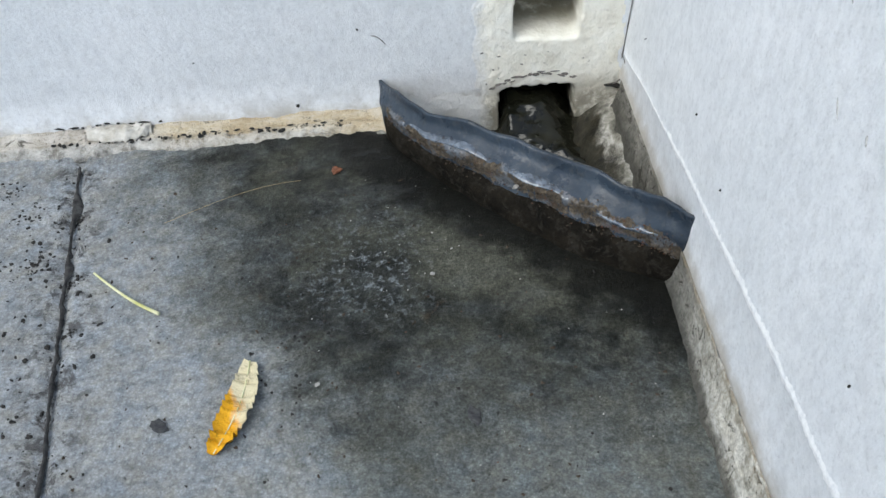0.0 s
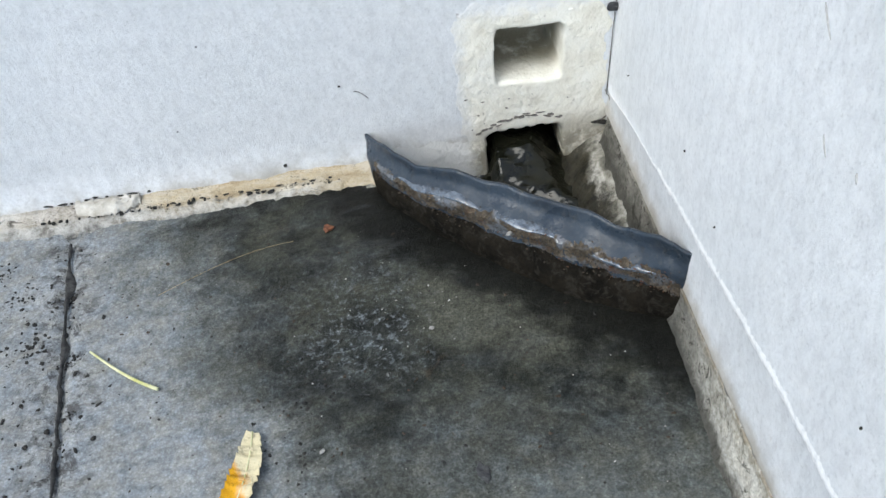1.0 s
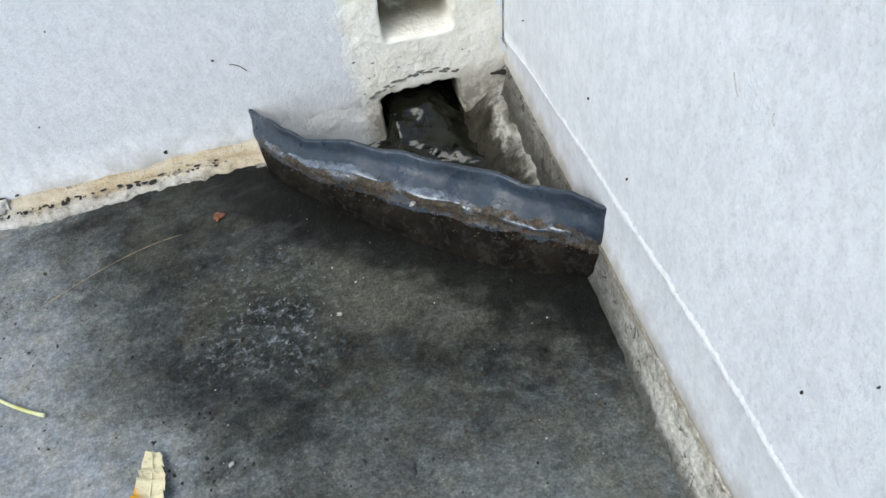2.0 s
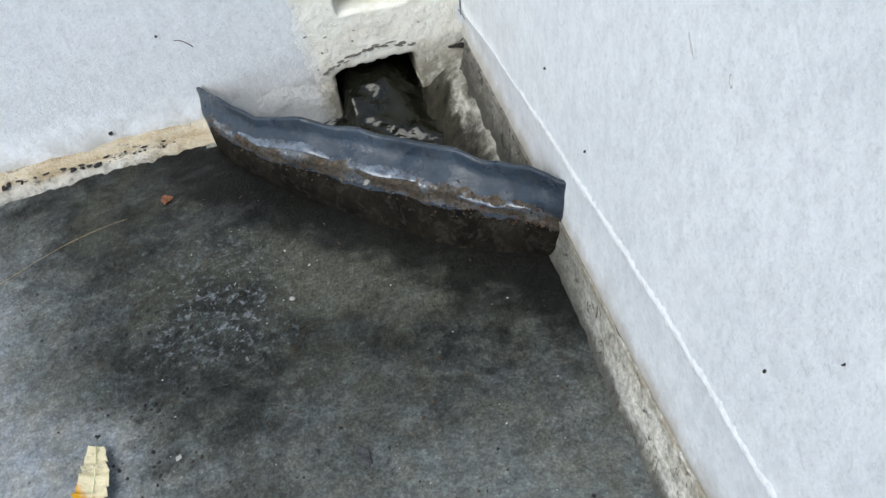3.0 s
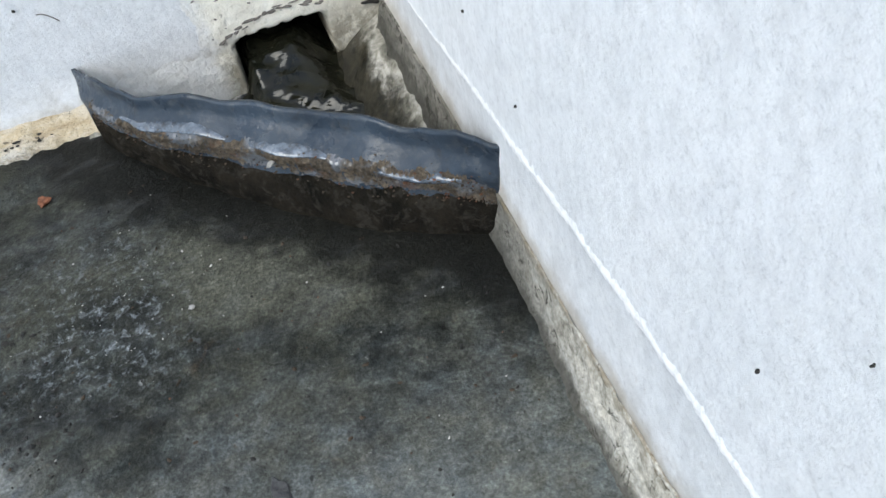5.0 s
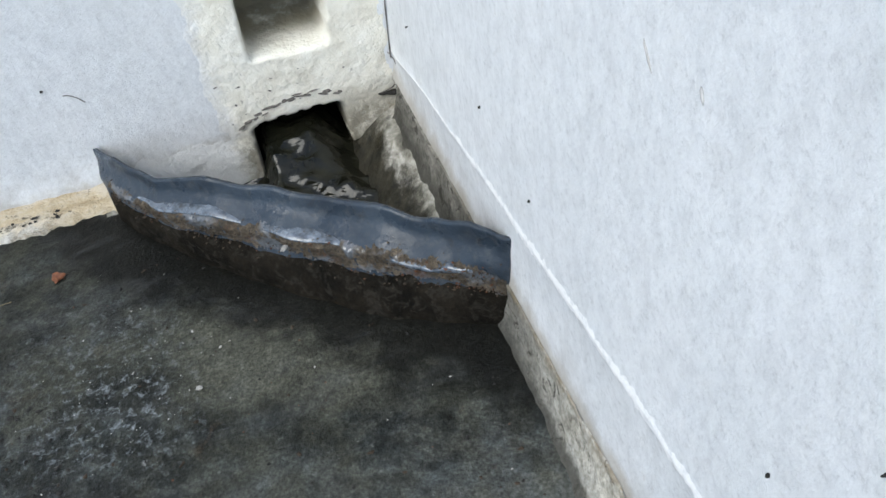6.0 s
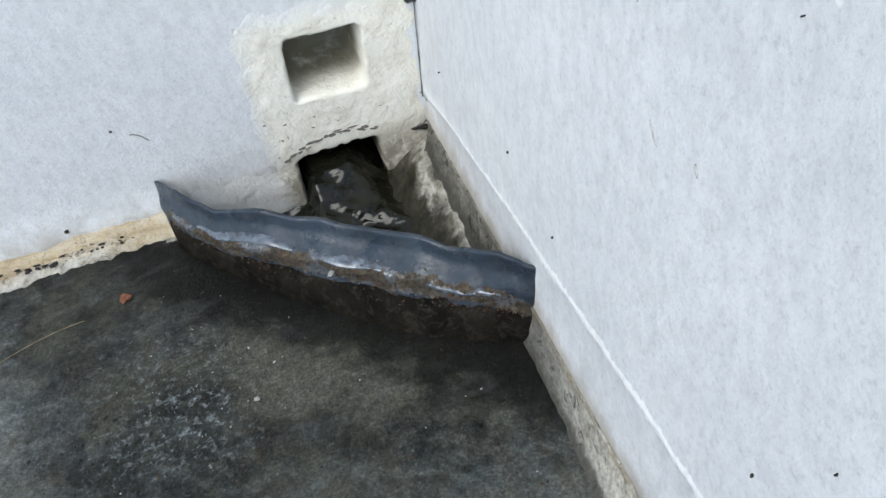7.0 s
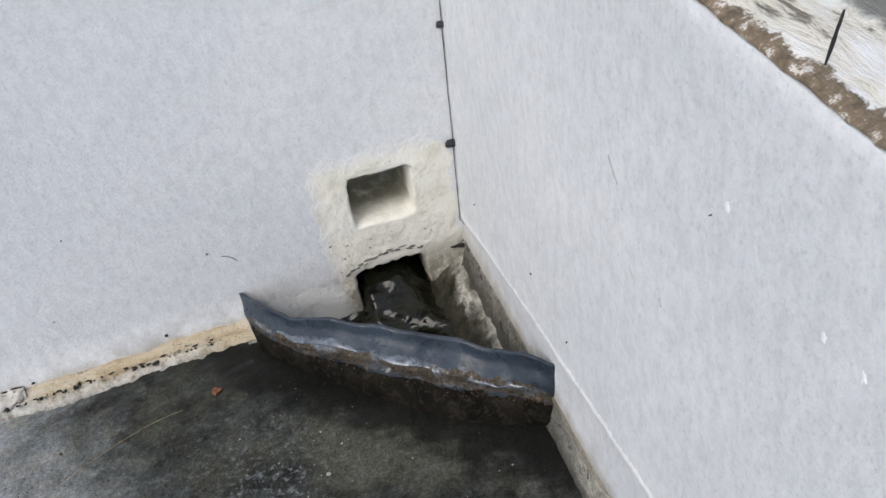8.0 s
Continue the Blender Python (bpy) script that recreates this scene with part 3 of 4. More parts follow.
def back_section(x):
    w = 0.0300 + 0.004 * smooth01((-0.24 - x) / 0.15) + 0.0045 * nz(x, 2, 0, 35) + 0.0035 * nz(x, 5, 0, 120) + 0.0015 * nz(x, 5, 0, 330)
    pts = []
    for k in range(12):
        f = k / 11
        y = -w + f * (w + 0.003)
        z = -0.002 + 0.0042 * smooth01(f / 0.35) + 0.0105 * f * f
        z += (0.0016 * nz(x, y, 0, 60) + 0.0008 * nz(x, y, 3, 180)) * min(1, f * 5)
        z -= 0.0030 * math.exp(-((f - 0.55 + 0.08 * nz(x, 8, 0, 30)) / 0.05) ** 2) * (1 if nz(x, 11, 0, 70) > -0.15 else 0)
        pts.append((x, y, z))
    return pts


build_strip("joint_strip_north", list(np.arange(-0.75, -0.183, 0.002)), back_section, STRIP_BACK,
            "cracked ochre and cream mortar strip along the white wall")


def cove_section(x):
    out = 0.0050 + 0.0012 * nz(x, 2, 0, 30) + 0.0008 * nz(x, 6, 0, 130) - 0.001 * smooth01((x + 0.33) / 0.12)
    pts = []
    for k in range(9):
        f = k / 8
        pts.append((x, -0.0006 - (out + 0.001) * f ** 1.6, 0.034 - 0.029 * f - 0.002 * (k == 8)))
    return pts


tagged(build_strip("wall_foot", list(np.arange(-0.75, -0.186, 0.004)), cove_section, WALL, "white paint flaring out at the wall's foot"), category="wall foot")


def side_section(y):
    """A steep mortar fillet between the floor and the painted skirt."""
    fx, fz = skirt_foot(y)
    w = (0.0075 + 0.0035 * smooth01((-y - 0.2) / 0.15)) * (1 + 0.25 * nz(y, 2, 0, 40)) + 0.0014 * nz(y, 5, 0, 160)
    pts = []
    for k in range(15):
        f = k / 14
        z = -0.003 + (fz + 0.0045) * f ** 1.25
        x = fx - w * (1 - f) ** 1.5 - 0.0006 + (0.0011 * nz(z * 2, y, 0, 70) + 0.0007 * nz(z, y, 5, 210)) * min(1, f * 4)
        pts.append((x, y, z))
    pts.append((fx + 0.004, y, fz + 0.0004))
    return pts


build_strip("joint_strip_east", list(np.arange(-0.9, -0.010, 0.003)), side_section, STRIP_SIDE,
            "worn grey mortar strip with black spots beside the parapet")


def build_coping():
    ys = list(np.arange(0.0, -0.72, -0.003)) + list(np.arange(-0.78, -ROOM, -0.15))
    verts = []
    prof = [(0.0, 0.0), (0.0, 0.35), (0.002, 0.7), (0.006, 0.92), (0.014, 1.0), (0.03, 1.02), (0.05, 1.0), (0.08, 1.01), (0.11, 1.0), (0.15, 1.0), (0.20, 1.0), (0.20, 0.0)]
    for y in ys:
        for k, (dx, h) in enumerate(prof):
            x = side_x(TOP) + dx
            rough = 0.0012 if k < 7 else 0.0008
            x += rough * (nz(y, k * 0.4, 0, 90) + 0.8 * nz(y, k * 0.7, 4, 230)) * (k < 10)
            z = TOP + 0.001 + 0.0038 * h + (0.0016 * nz(x, y, 2, 90) if 0 < k < 10 else 0)
            verts.append((x, y, z))
    nv = len(prof)
    faces = grid_faces(len(ys), nv)
    faces += [tuple(range(nv)), tuple(range((len(ys) - 1) * nv, len(ys) * nv))]
    ob = mesh_object("coping", verts, faces, COPING)
    return tagged(ob, "weathered parapet coping with peeling cream paint", "coping", kind="structure")


coping = build_coping()

# plain walls that close the deck, and the land around it
for nm, lo, hi in (("wall_west", (-ROOM - 0.2, -ROOM, -0.25), (-ROOM, 0.2, TOP)), ("wall_south", (-ROOM - 0.2, -ROOM - 0.2, -0.25), (0.2, -ROOM, TOP))):
    tagged(joined_boxes(nm, [(lo, hi)], WALL), "plain white painted parapet wall of the deck", "wall", kind="structure")
ground = joined_boxes("ground", [((-900, -900, -3.4), (900, 900, -3.2))], EARTH)
tagged(ground, "distant brownish green land below the deck", "ground", kind="structure")


# ---- things ----
def build_dam():
    dam = tagged(new("drain_dam"), "curved blue-grey rubber sheet dam standing across the corner", "drain dam")
    top_x = [-0.1945, -0.179, -0.158, -0.130, -0.104, -0.075, -0.050, -0.030, -0.012, 0.003]
    top_y = [-0.001, -0.034, -0.069, -0.091, -0.108, -0.131, -0.153, -0.172, -0.192, -0.211]
    top_z = [0.032, 0.041, 0.048, 0.056, 0.053, 0.054, 0.057, 0.0555, 0.0625, 0.0635]
    nu, nv, thick = 120, 30, 0.0026

    def face(u, v, off=0.0):
        k = u * (len(top_x) - 1)
        ix = np.arange(len(top_x))
        tx, ty, tz = (float(np.interp(k, ix, a)) for a in (top_x, top_y, top_z))
        fx = -0.191 + 0.190 * float(np.interp(k, ix, [0, 0.03, 0.18, 0.33, 0.47, 0.61, 0.74, 0.85, 0.94, 1.0]))
        p = Vector((fx, foot_y(fx), -0.004)).lerp(Vector((tx, ty, tz)), v)
        env = math.sin(math.pi * min(1, max(0.03, u * 0.94 + 0.04))) ** 0.5
        lip = 0.66 + 0.06 * nz(u, 3, 0, 8)
        belly = env * (0.0035 * math.sin(math.pi * min(1, v / 0.7)) + (0.0075 + 0.003 * nz(u, 8, 0, 11)) * math.exp(-((v - lip) / 0.11) ** 2))
        belly -= env * 0.0012 * math.exp(-((v - 0.86) / 0.08) ** 2)
        n = Vector((-0.62, -0.72, 0.25)).normalized()
        return p + n * (belly + off + 0.0012 * nz(u * 6, v, 2, 3)) + Vector((0, 0, 0.0025 * nz(u, 5, 0, 14) * v))

    front = [face(i / (nu - 1), j / (nv - 1)) for i in range(nu) for j in range(nv)]
    back_ = [face(i / (nu - 1), j / (nv - 1), -thick) for i in range(nu) for j in range(nv)]
    m = nu * nv
    faces = grid_faces(nu, nv) + [f[::-1] for f in grid_faces(nu, nv, None, m)]
    for i in range(nu - 1):
        a, b = i * nv + nv - 1, (i + 1) * nv + nv - 1
        faces += [(a, b, b + m, a + m), (i * nv, i * nv + m, (i + 1) * nv + m, (i + 1) * nv)]
    for j in range(nv - 1):
        a, b = j, (nu - 1) * nv + j
        faces += [(a, a + 1, a + 1 + m, a + m), (b, b + m, b + 1 + m, b + 1)]
    mesh_object("rubber_sheet", front + back_, faces, RUBBER, dam)

    # gritty crust of silt on the lower face, ragged along its top
    cu, cv = 420, 18
    verts = []
    for i in range(cu):
        u = 0.06 + 0.93 * i / (cu - 1)
        hi = 0.745 + 0.07 * nz(u, 3, 0, 8) + 0.06 * nz(u, 7, 0, 26) + 0.03 * nz(u, 2, 0, 90) - 0.14 * smooth01((u - 0.80) / 0.2)
        lo = 0.42 + 0.09 * nz(u, 4, 0, 7) + 0.03 * nz(u, 9, 0, 40) - 0.08 * smooth01((u - 0.80) / 0.2)
        for j in range(cv):
            f = j / (cv - 1)
            rim = smooth01(min(f, 1 - f) / 0.25)
            verts.append(face(u, lo + (hi - lo) * f, -0.0008 + 0.0018 * rim * (0.6 + 0.9 * abs(nz(u * 3, f * 0.5, 1, 30)) + 1.0 * nz(u * 3, f * 0.5, 6, 75))))
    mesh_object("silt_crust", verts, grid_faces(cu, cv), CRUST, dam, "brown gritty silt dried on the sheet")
    # wet films on the sheet's bulge over the crust, sky reflection painted pale
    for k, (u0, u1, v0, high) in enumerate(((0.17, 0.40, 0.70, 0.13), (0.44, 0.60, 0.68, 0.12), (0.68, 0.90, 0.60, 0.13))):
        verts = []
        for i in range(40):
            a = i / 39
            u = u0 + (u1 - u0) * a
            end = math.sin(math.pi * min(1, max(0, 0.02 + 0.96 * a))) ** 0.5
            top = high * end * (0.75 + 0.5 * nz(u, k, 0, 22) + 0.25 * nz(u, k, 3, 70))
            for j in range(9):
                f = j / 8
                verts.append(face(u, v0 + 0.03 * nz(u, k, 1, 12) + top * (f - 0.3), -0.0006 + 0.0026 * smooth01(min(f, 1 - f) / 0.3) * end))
        mesh_object("sheen_film", verts, grid_faces(40, 9), SKY_SHEEN, dam, "wet film on the sheet with pale blue sky sheen painted in")
    # the wet lower edge, with undercut shade and dark reflection painted black
    verts = []
    for i in range(cu):
        u = 0.02 + 0.975 * i / (cu - 1)
        hi = 0.46 + 0.06 * nz(u, 4, 0, 12) + 0.03 * nz(u, 2, 0, 45)
        for j in range(13):
            f = j / 12
            verts.append(face(u, hi * f, 0.0003 + 0.0009 * smooth01((1 - f) / 0.2) - 0.0008 * (j == 12) + 0.0008 * nz(u, f, 4, 26)))
    mesh_object("dark_wet_face", verts, grid_faces(cu, 13), WET_SHADE, dam, "wet lower face of the sheet, shade and dark reflection painted black")
    return face


dam_face = build_dam()


def build_water():
    xs, ys = np.arange(-0.185, 0.0, 0.0014), np.arange(-0.19, 0.13, 0.0014)
    verts = []
    for x in xs:
        for y in ys:
            surge = smooth01((y + 0.05) / 0.06) * smooth01((-0.035 - x) / 0.03) * smooth01((x + 0.103) / 0.012)
            verts.append((x, y, -0.027 + 0.026 * surge + 0.0075 * nz(x + 0.5 * y, y * 1.5, 0, 50) + 0.0026 * (0.35 + 0.65 * surge) * nz(x * 0.8 + 0.3 * y, y * 1.5, 3, 115)))
    keep = lambda i, j: ys[j] > foot_y(xs[i]) + 0.012 and (ys[j] < -0.001 or -0.1 < xs[i] < -0.039)
    ob = mesh_object("drain_water", verts, grid_faces(len(xs), len(ys), keep), WATER)
    return tagged(ob, "dark rippled water running into the drain hole", "water", kind="stuff")


build_water()


def crumbs(name, spots, material, label, seed):
    rng = random.Random(seed)
    verts, faces = [], []
    base = bmesh.new()
    bmesh.ops.create_icosphere(base, subdivisions=1, radius=1.0)
    bv = [v.co.copy() for v in base.verts]
    bf = [tuple(v.index for v in f.verts) for f in base.faces]
    base.free()
    for p, size in spots:
        s = (rng.uniform(0.7, 1.6) * size, rng.uniform(0.6, 1.2) * size, rng.uniform(0.3, 0.6) * size)
        turn = Matrix.Rotation(rng.uniform(0, 6.28), 3, "Z")
        n0 = len(verts)
        for c in bv:
            c = c * rng.uniform(0.45, 1.3)
            verts.append(Vector(p) + turn @ Vector((c.x * s[0], c.y * s[1], c.z * s[2])))
        faces += [tuple(i + n0 for i in f) for f in bf]
    ob = mesh_object(name, verts, faces, material, smooth=False)
    return tagged(ob, label, "grit", kind="stuff")


def on_floor(x, y, up=0.0003):
    return (x, y, floor_z(x, y) + up)


def free_spot(rng, x0, x1, y0, y1):
    for _ in range(60):
        x, y = rng.uniform(x0, x1), rng.uniform(y0, y1)
        if x < -0.20 or y < foot_y(x) - 0.006:
            return x, y
    return -0.3, -0.3


rng = random.Random(4)
spots = []
for _ in range(260):
    x, y = free_spot(rng, -0.55, -0.02, -0.5, -0.045)
    spots.append((on_floor(x, y), rng.choice((0.0005, 0.0006, 0.0008, 0.0012))))
for _ in range(150):      # thick beside the joint in the floor
    y = rng.uniform(-0.36, -0.05)
    x = -0.433 + 0.135 * (-0.047 - y) + rng.gauss(-0.012, 0.022)
    spots.append((on_floor(x, y), rng.choice((0.0007, 0.0010, 0.0014, 0.0020))))
for _ in range(90):
    y = rng.uniform(-0.30, -0.16)
    x = rng.gauss(-0.245, 0.018)
    spots.append((on_floor(x, y), rng.choice((0.0007, 0.001, 0.0016))))
crumbs("black_grit", spots, BLACK, "black grit and dirt crumbs scattered on the concrete", 1)
spots = [(on_floor(*free_spot(rng, -0.45, -0.02, -0.45, -0.05)), rng.choice((0.0003, 0.0004, 0.0005, 0.0008))) for _ in range(80)]
crumbs("pale_grit", spots, PALE, "pale grit scattered on the concrete", 2)
spots = [(on_floor(*free_spot(rng, -0.40, -0.02, -0.40, -0.05)), rng.choice((0.0006, 0.0009, 0.0013))) for _ in range(140)]
for _ in range(130):
    u = rng.uniform(0.06, 0.98)
    spots.append((dam_face(u, rng.uniform(0.35, 0.76), 0.0018), rng.choice((0.0004, 0.0006, 0.0009))))
for _ in range(70):      # a ragged row along the crust's lower edge
    u = rng.uniform(0.04, 0.98)
    spots.append((dam_face(u, rng.gauss(0.45, 0.03), 0.0014), rng.choice((0.0005, 0.0007, 0.0010))))
crumbs("brown_grit", spots, BROWN, "brown grit lying along the dam and floor", 3)
spots = [(dam_face(rng.uniform(0.10, 0.98), rng.uniform(0.38, 0.70), 0.0018), rng.choice((0.0004, 0.0005, 0.0008))) for _ in range(30)]
spots += [(dam_face(rng.uniform(0.70, 0.98), rng.uniform(0.40, 0.66), 0.0018), rng.choice((0.0004, 0.0006, 0.0009))) for _ in range(24)]
spots += [(on_floor(*free_spot(rng, -0.36, -0.02, -0.36, -0.06)), rng.choice((0.0004, 0.0006))) for _ in range(30)]
crumbs("rust_grit", spots, RUST, "rust-brown grit caught in the dam's silt", 8)
spots = [(on_floor(rng.gauss(-0.187, 0.026), rng.gauss(-0.158, 0.020)), rng.choice((0.0002, 0.0003, 0.0005))) for _ in range(60)]
crumbs("pale_grit", spots, PALE, "pale grit washed together on the dark concrete", 12)


rng = random.Random(21)
spots = []
for cx, cy, n, spread in ((-0.447, -0.148, 46, 0.008), (-0.424, -0.104, 40, 0.006), (-0.411, -0.166, 22, 0.004), (-0.465, -0.097, 20, 0.006), (-0.485, -0.062, 26, 0.007), (-0.405, -0.215, 16, 0.004), (-0.470, -0.175, 18, 0.007)):
    for _ in range(n):
        spots.append((on_floor(rng.gauss(cx, spread), rng.gauss(cy, spread * 0.8)), rng.choice((0.0005, 0.0008, 0.0011, 0.0015))))
crumbs("black_moss", spots, BLACK, "black moss clumps beside the floor joint", 5)


def chip(name, p, size, material, label, category, seed):
    bm = bmesh.new()
    r = random.Random(seed)
    bmesh.ops.create_icosphere(bm, subdivisions=2, radius=1.0)
    for v in bm.verts:
        c = v.co * (1 + 0.55 * nz(v.co.x + seed, v.co.y, v.co.z, 1.7))
        v.co = Vector((c.x * size[0], c.y * size[1], c.z * size[2]))
    me = bpy.data.meshes.new(name)
    bm.to_mesh(me)
    bm.free()
    me.materials.append(material)
    ob = new(name, me)
    ob.matrix_world = pose(p[0], p[1], p[2], 0, 0, r.uniform(0, 180))
    return tagged(ob, label, category)


chip("orange_crumb", on_floor(-0.230, -0.071, 0.002), (0.0038, 0.0034, 0.0020), ORANGE, "small orange brick crumb on the concrete", "crumb", 1)
chip("pale_chip", on_floor(-0.161, -0.184, 0.001), (0.0018, 0.0013, 0.0010), PALE, "pale paint chip lying on the concrete", "paint chip", 2)
chip("pale_chip", on_floor(-0.236, -0.270, 0.001), (0.0018, 0.0013, 0.0010), PALE, "pale paint chip lying on the concrete", "paint chip", 3)
chip("pale_chip", tuple(dam_face(0.48, 0.56, 0.003)), (0.0026, 0.0016, 0.0011), PALE, "pale paint chip stuck on the dam's silt", "paint chip", 4)
chip("dark_stone", on_floor(-0.141, -0.300, 0.0006), (0.0068, 0.0040, 0.0008), FLAKE, "flat dark flake pressed on the concrete", "flake", 5)
chip("dark_stone", on_floor(-0.331, -0.292, 0.0006), (0.0060, 0.0042, 0.0008), FLAKE, "flat dark flake pressed on the concrete", "flake", 6)


def build_seam():
    verts, ys = [], list(np.arange(-0.043, -0.60, -0.0025))
    for y in ys:
        xc = -0.433 + 0.135 * (-0.047 - y) + 0.0016 * nz(y, 2, 0, 40)
        w = max(0.0005, 0.0015 + 0.0020 * nz(y, 4, 0, 38) + 0.0016 * nz(y, 9, 0, 170) + 0.0045 * math.exp(-((y + 0.088) / 0.012) ** 2) + 0.0030 * math.exp(-((y + 0.155) / 0.008) ** 2))
        w2 = max(0.0005, 0.0014 + 0.0022 * nz(y, 14, 0, 42) + 0.0018 * nz(y, 19, 0, 190))
        for k in range(5):
            a = -1 + k / 2
            verts.append((xc + a * (w if a > 0 else w2), y, 0.0006 + 0.0009 * (1 - a * a) + 0.0005 * nz(y, a, 0, 200) - 0.0014 * abs(a) ** 3))
    return mesh_object("joint_filler", verts, grid_faces(len(ys), 5), SEAM, floor_ob, "black crumbling filler in the floor joint")


build_seam()


def build_leaf():
    """A narrow withered leaf, curled, with a raised midrib."""
    leaf = tagged(new("leaf"), "withered yellow and cream leaf lying on the concrete", "leaf")
    nu, nv, length = 34, 13, 0.066
    verts = []
    for i in range(nu):
        t = i / (nu - 1)
        half = 0.0096 * math.sin(math.pi * min(1.0, 0.05 + 0.90 * t)) ** 0.5 * (1 + 0.12 * nz(t, 3, 0, 11) + 0.06 * nz(t, 5, 0, 40))
        for j in range(nv):
            a = -1 + 2 * j / (nv - 1)
            x = a * half * (1 + 0.08 * nz(t, a, 0, 16)) + 0.004 * math.sin(3 * t)
            z = 0.0015 + 0.0050 * a * a * (0.6 + 0.4 * math.sin(5 * t)) + 0.0016 * nz(x, t, 0, 30) * 4 + 0.004 * t * t
            verts.append((x, -length / 2 + length * t, max(0.0008, z)))
    m = nu * nv
    low = [(x, y, z - 0.0005) for x, y, z in verts]
    faces = grid_faces(nu, nv) + [f[::-1] for f in grid_faces(nu, nv, None, m)]
    blade = mesh_object("blade", verts + low, faces, LEAF, leaf)
    tube("midrib", [(0.004 * math.sin(3 * t), -length / 2 + length * t, 0.0024 + 0.004 * t * t) for t in np.linspace(0, 1, 14)], 0.0004, STRAW, leaf)
    leaf.matrix_world = pose(-0.287, -0.283, 0.0, 0, 0, -14)
    return leaf


build_leaf()
straw_pts = [(-0.397 + 0.053 * t + 0.001 * math.sin(4 * t), -0.161 - 0.042 * t - 0.004 * math.sin(math.pi * t), 0.0022) for t in np.linspace(0, 1, 16)]
tagged(tube("straw", straw_pts, [0.0008 + 0.0006 * t for t in np.linspace(0, 1, 16)], STRAW), "pale yellow-green straw lying on the concrete", "straw")
grass_pts = [(-0.355 + 0.098 * t, -0.115 + 0.036 * math.sin(1.5 * t), 0.0016) for t in np.linspace(0, 1, 22)]
tagged(tube("grass_stem", grass_pts, 0.00015, GRASS), "thin dry tan grass stem lying on the concrete", "grass stem")


# ---- marks on the walls ----
def corner_line():
    """The dirty hairline in the corner between both walls."""
    pts = []
    for z in np.arange(0.035, 0.42, 0.004):
        x = side_x(z)
        pts.append((x - 0.0010 + 0.0006 * nz(z, 2, 0, 60), -0.0008, z))
    return tagged(tube("corner_crack", pts, [0.00032 + 0.00040 * max(0, nz(i, 3, 0, 0.31)) for i in range(len(pts))], CRACK, None, "", 6),
                  "dark hairline crack in the corner of the white walls", "crack", kind="structure")


corner_line()
lump = [(-0.004, -0.0035, 0.042), (-0.001, -0.0048, 0.036), (0.0005, -0.0055, 0.028), (-0.001, -0.0055, 0.020), (-0.006, -0.0045, 0.015), (-0.013, -0.0035, 0.013)]
tagged(tube("plaster_crack", lump, [0.0002, 0.0003, 0.0003, 0.0004, 0.0006, 0.0003], CRACK), "dark curved crack at the edge of the plaster patch", "crack", kind="structure")


nook = [(-0.015 + 0.013 * t, -0.0035, 0.0125 - 0.002 * t) for t in np.linspace(0, 1, 6)]
tagged(tube("plaster_crack", nook, [0.0006, 0.0012, 0.0010, 0.0015, 0.0022, 0.0012], BLACK), "black dirt in the corner under the plaster patch", "crack", kind="structure")


def dab(p, size, seed):
    return chip("sealant_dab", p, size, MARK, "small black sealant dab in the wall corner", "sealant dab", seed)


for z, s in ((0.113, (0.0062, 0.0022, 0.0034)), (0.214, (0.0040, 0.0020, 0.0026))):
    ob = dab((side_x(z) - 0.002, -0.002, z), s, 8)
    ob.matrix_world = pose(side_x(z) - 0.002, -0.002, z)


def speck(where, size, seed, wall):
    ob = chip("dirt_speck", where, size, BLACK, "tiny dark dirt speck stuck on the white wall", "dirt speck", seed)
    ob.matrix_world = pose(*where) @ pose(0, 0, 0, 0, 0, 0)
    return tagged(ob, group="specks on the " + wall)


for i, (x, z, s) in enumerate(((-0.261, 0.0155, 0.0017), (-0.206, 0.079, 0.0010), (-0.335, 0.06, 0.0005), (-0.30, 0.13, 0.0005))):
    speck((x, -0.0004 if z > 0.034 else -0.0044, z), (s, 0.0007, s * 0.9), i, "back wall")
for i, (y, z, s) in enumerate(((-0.177, 0.116, 0.0010), (-0.238, 0.1106, 0.0008), (-0.4035, 0.155, 0.0010), (-0.432, 0.198, 0.0006), (-0.05, 0.085, 0.0005), (-0.378, 0.3036, 0.0003))):
    speck((side_x(z) - 0.0006, y, z), (0.0008, s * 0.62, s * 0.95), 10 + i, "parapet")
for k in range(17):      # a broken crevice over the lower hole
    rr = random.Random(400 + k)
    t = (k + rr.uniform(-0.4, 0.4)) / 16
    ob = chip("plaster_pit", (-0.104 + 0.066 * t, -0.0016, 0.0), (rr.uniform(0.0016, 0.0048), 0.0007, rr.uniform(0.0004, 0.0013)), CRACK, "dark broken crevice in the plaster over the drain hole", "plaster pit", 400 + k)
    ob.matrix_world = pose(-0.104 + 0.066 * t, -0.0016, 0.0155 + 0.0115 * math.sin(2.7 * t) + rr.uniform(-0.0012, 0.0022), 0, -28 + 50 * t + rr.uniform(-12, 12), 0)
    tagged(ob, group="pits in the plaster patch")
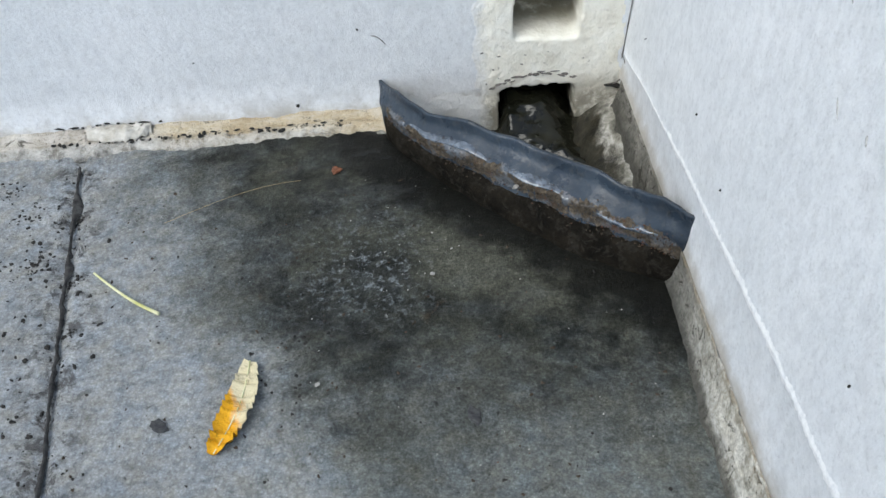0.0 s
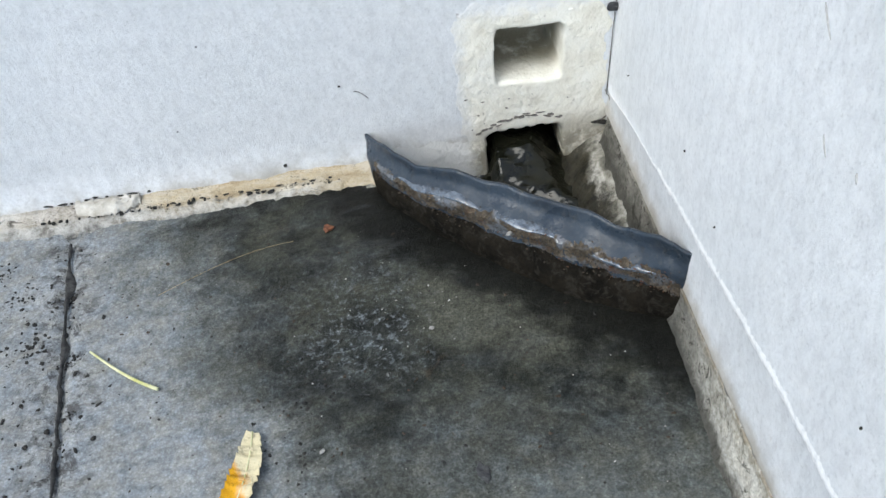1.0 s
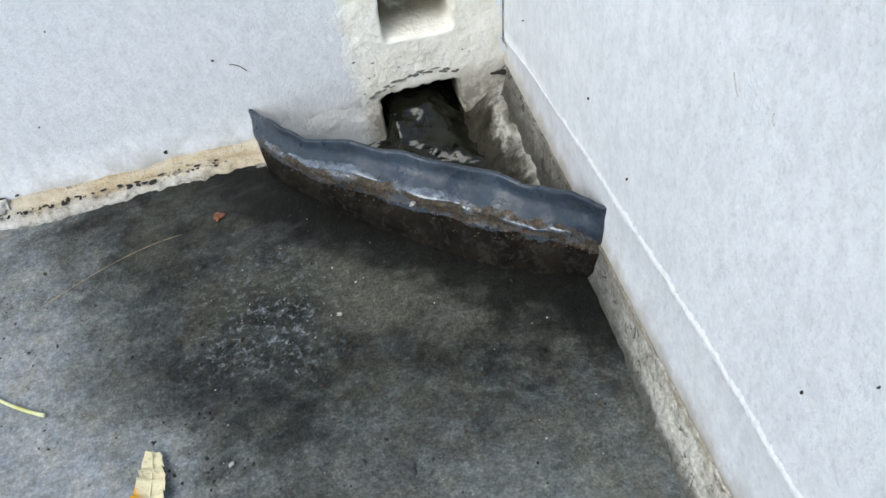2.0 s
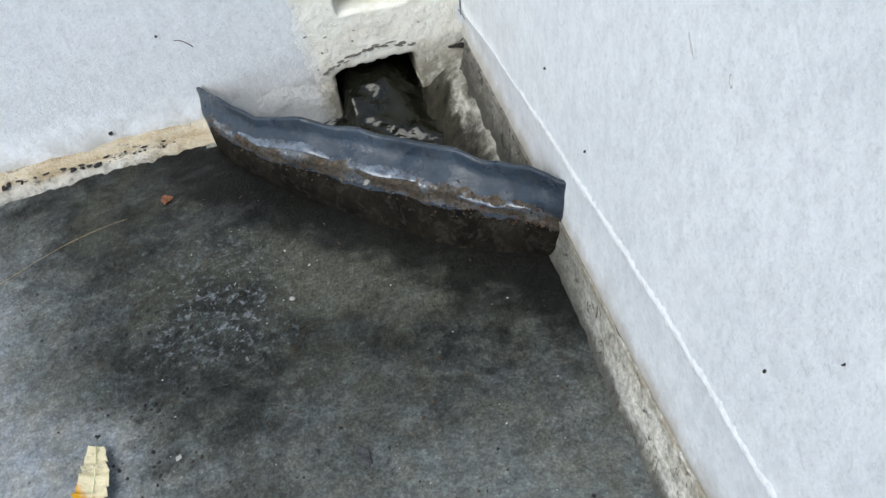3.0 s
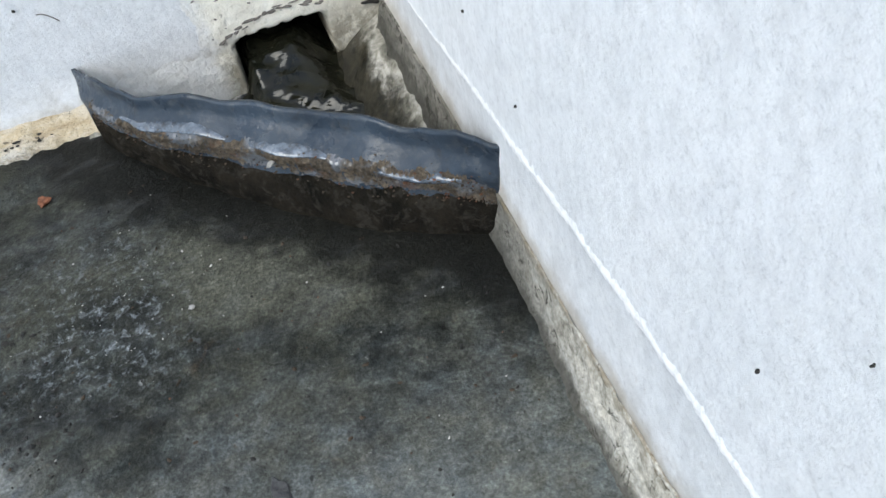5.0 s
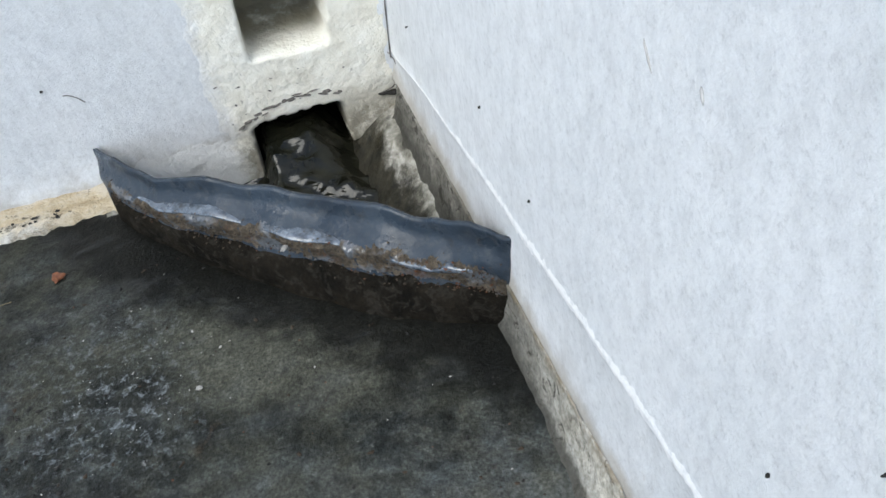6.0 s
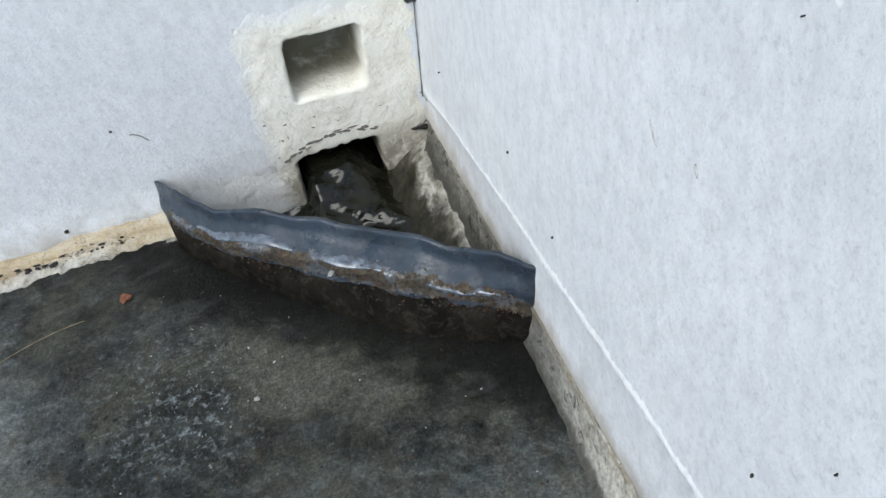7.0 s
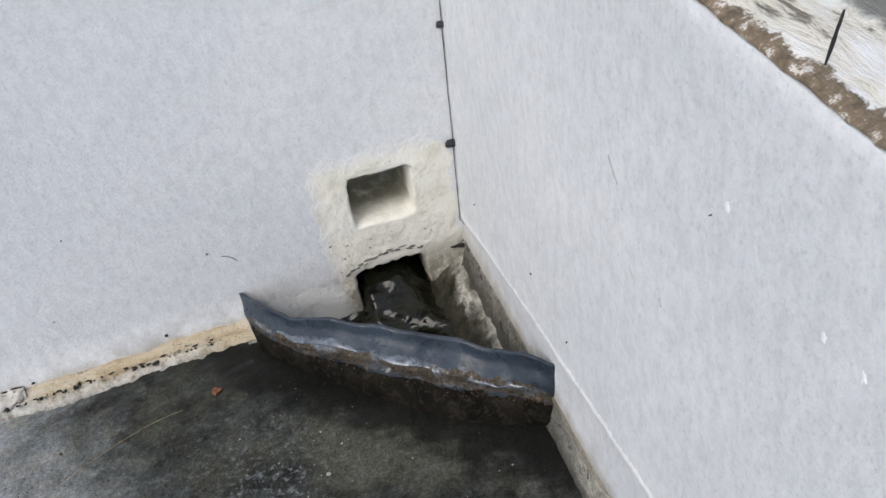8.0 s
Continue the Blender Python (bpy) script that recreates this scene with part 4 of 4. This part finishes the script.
for k in range(11):
    rr = random.Random(300 + k)
    ob = chip("plaster_pit", (rr.uniform(-0.115, -0.03), -0.0012, 0.0), (rr.uniform(0.0005, 0.0014), 0.0006, rr.uniform(0.0003, 0.0007)), CRACK, "small dark pit in the cream plaster patch", "plaster pit", 300 + k)
    zz = rr.choice((0.019, 0.021, 0.024, 0.035, 0.046, 0.118)) + rr.uniform(-0.002, 0.004)
    ob.matrix_world = pose(ob.location.x, -0.0012, zz, 0, rr.uniform(-30, 30), 0)
    tagged(ob, group="pits in the plaster patch")
hair = [(-0.196 + 0.010 * t, -0.0012, 0.073 - 0.008 * t * t) for t in np.linspace(0, 1, 8)]
tagged(tube("fibre", hair, 0.0003, CRACK), "short curved dark fibre stuck on the white wall", "fibre")
for k, (y, z, dy, dz) in enumerate(((-0.3155, 0.232, -0.006, -0.007), (-0.289, 0.276, -0.011, -0.010), (-0.345, 0.236, -0.002, -0.004))):
    pts = [(side_x(z + dz * t) - 0.0003, y + dy * t, z + dz * t) for t in np.linspace(0, 1, 6)]
    tagged(tube("scratch", pts, [0.0002, 0.0006, 0.0005, 0.0006, 0.0004, 0.0002], SCUFF), "faint grey scratch on the white parapet wall", "scratch")
chips = ((-0.447, 0.305), (-0.466, 0.306), (-0.387, 0.3135))
for k, (y, z) in enumerate(chips):
    ob = chip("paint_fleck", (side_x(z), y, z), (0.0005, 0.0016, 0.0026), BEAD, "bright white paint fleck on the parapet wall", "paint fleck", 30 + k)
    ob.matrix_world = pose(side_x(z), y, z)


def build_flake():
    """A lifted flake of paint at the end of the mortar strip."""
    nu, nv = 22, 7
    verts = []
    for i in range(nu):
        t = i / (nu - 1)
        w = 0.011 * math.sin(math.pi * (0.1 + 0.85 * t)) ** 0.5 * (1 + 0.3 * nz(t, 2, 0, 6))
        for j in range(nv):
            a = j / (nv - 1)
            y = -0.006 - w * 1.3 * a + 0.0045 * nz(t * 1.7, a, 0, 9)
            verts.append((-0.432 + 0.052 * t, y, 0.0115 + 0.0042 * math.sin(math.pi * a) * (0.6 + 0.6 * nz(t, 1, 0, 7)) - 0.005 * a + 0.0022 * nz(t * 2, a, 2, 9)))
    m = nu * nv
    low = [(x, y, z - 0.0012) for x, y, z in verts]
    faces = grid_faces(nu, nv) + [f[::-1] for f in grid_faces(nu, nv, None, m)]
    ob = mesh_object("paint_flake", verts + low, faces, FLAKED)
    return tagged(ob, "lifted cream paint flake on the mortar strip", "paint flake")


build_flake()
def dash(x, y, z, length, seed):
    ob = chip("dirt_dash", (x, y, z), (length, 0.0009, 0.0007), BLACK, "black dirt wedged in the mortar strip's crack", "dirt", seed)
    ob.matrix_world = pose(x, y, z, 0, 0, random.Random(seed).uniform(-14, 14))
    return tagged(ob, group="dirt in the mortar strip")


for k in range(0, 24, 2):
    rr = random.Random(100 + k)
    xx = -0.385 + 0.165 * k / 23 + rr.uniform(-0.003, 0.003)
    dash(xx, -0.0165 - 0.004 * smooth01((-0.28 - xx) / 0.1) + rr.uniform(-0.001, 0.001), back_section(xx)[7][2], rr.choice((0.0010, 0.0016, 0.0026)), 100 + k)
for k in range(9):      # a broken black line over the lifted flake
    rr = random.Random(160 + k)
    xx = -0.452 + 0.078 * k / 8 + rr.uniform(-0.003, 0.003)
    dash(xx, -0.0058 - rr.uniform(0, 0.001), 0.0115 + rr.uniform(-0.0010, 0.0020), rr.choice((0.0016, 0.0028, 0.0042)), 160 + k)
# dark dirt caught in the crack of the mortar strip
rng = random.Random(9)
spots = []
for _ in range(60):
    x = rng.uniform(-0.46, -0.22)
    spots.append(((x, -0.0185 + 0.003 * nz(x, 8, 0, 30) + rng.gauss(0, 0.0012), 0.0045), rng.choice((0.0010, 0.0015, 0.0021))))
crumbs("joint_dirt", spots, BLACK, "black dirt caught in the mortar joints", 7)
# dark joint across the coping
tagged(tube("coping_crack", [(0.033 + 0.022 * t, -0.416 + 0.024 * t, TOP + 0.0050) for t in np.linspace(0, 1, 10)], [0.0003 + 0.0004 * math.sin(3 * t) for t in np.linspace(0, 1, 10)], BLACK, None, "", 6, 0.5),
       "dark open crack across the weathered coping", "crack", kind="structure")
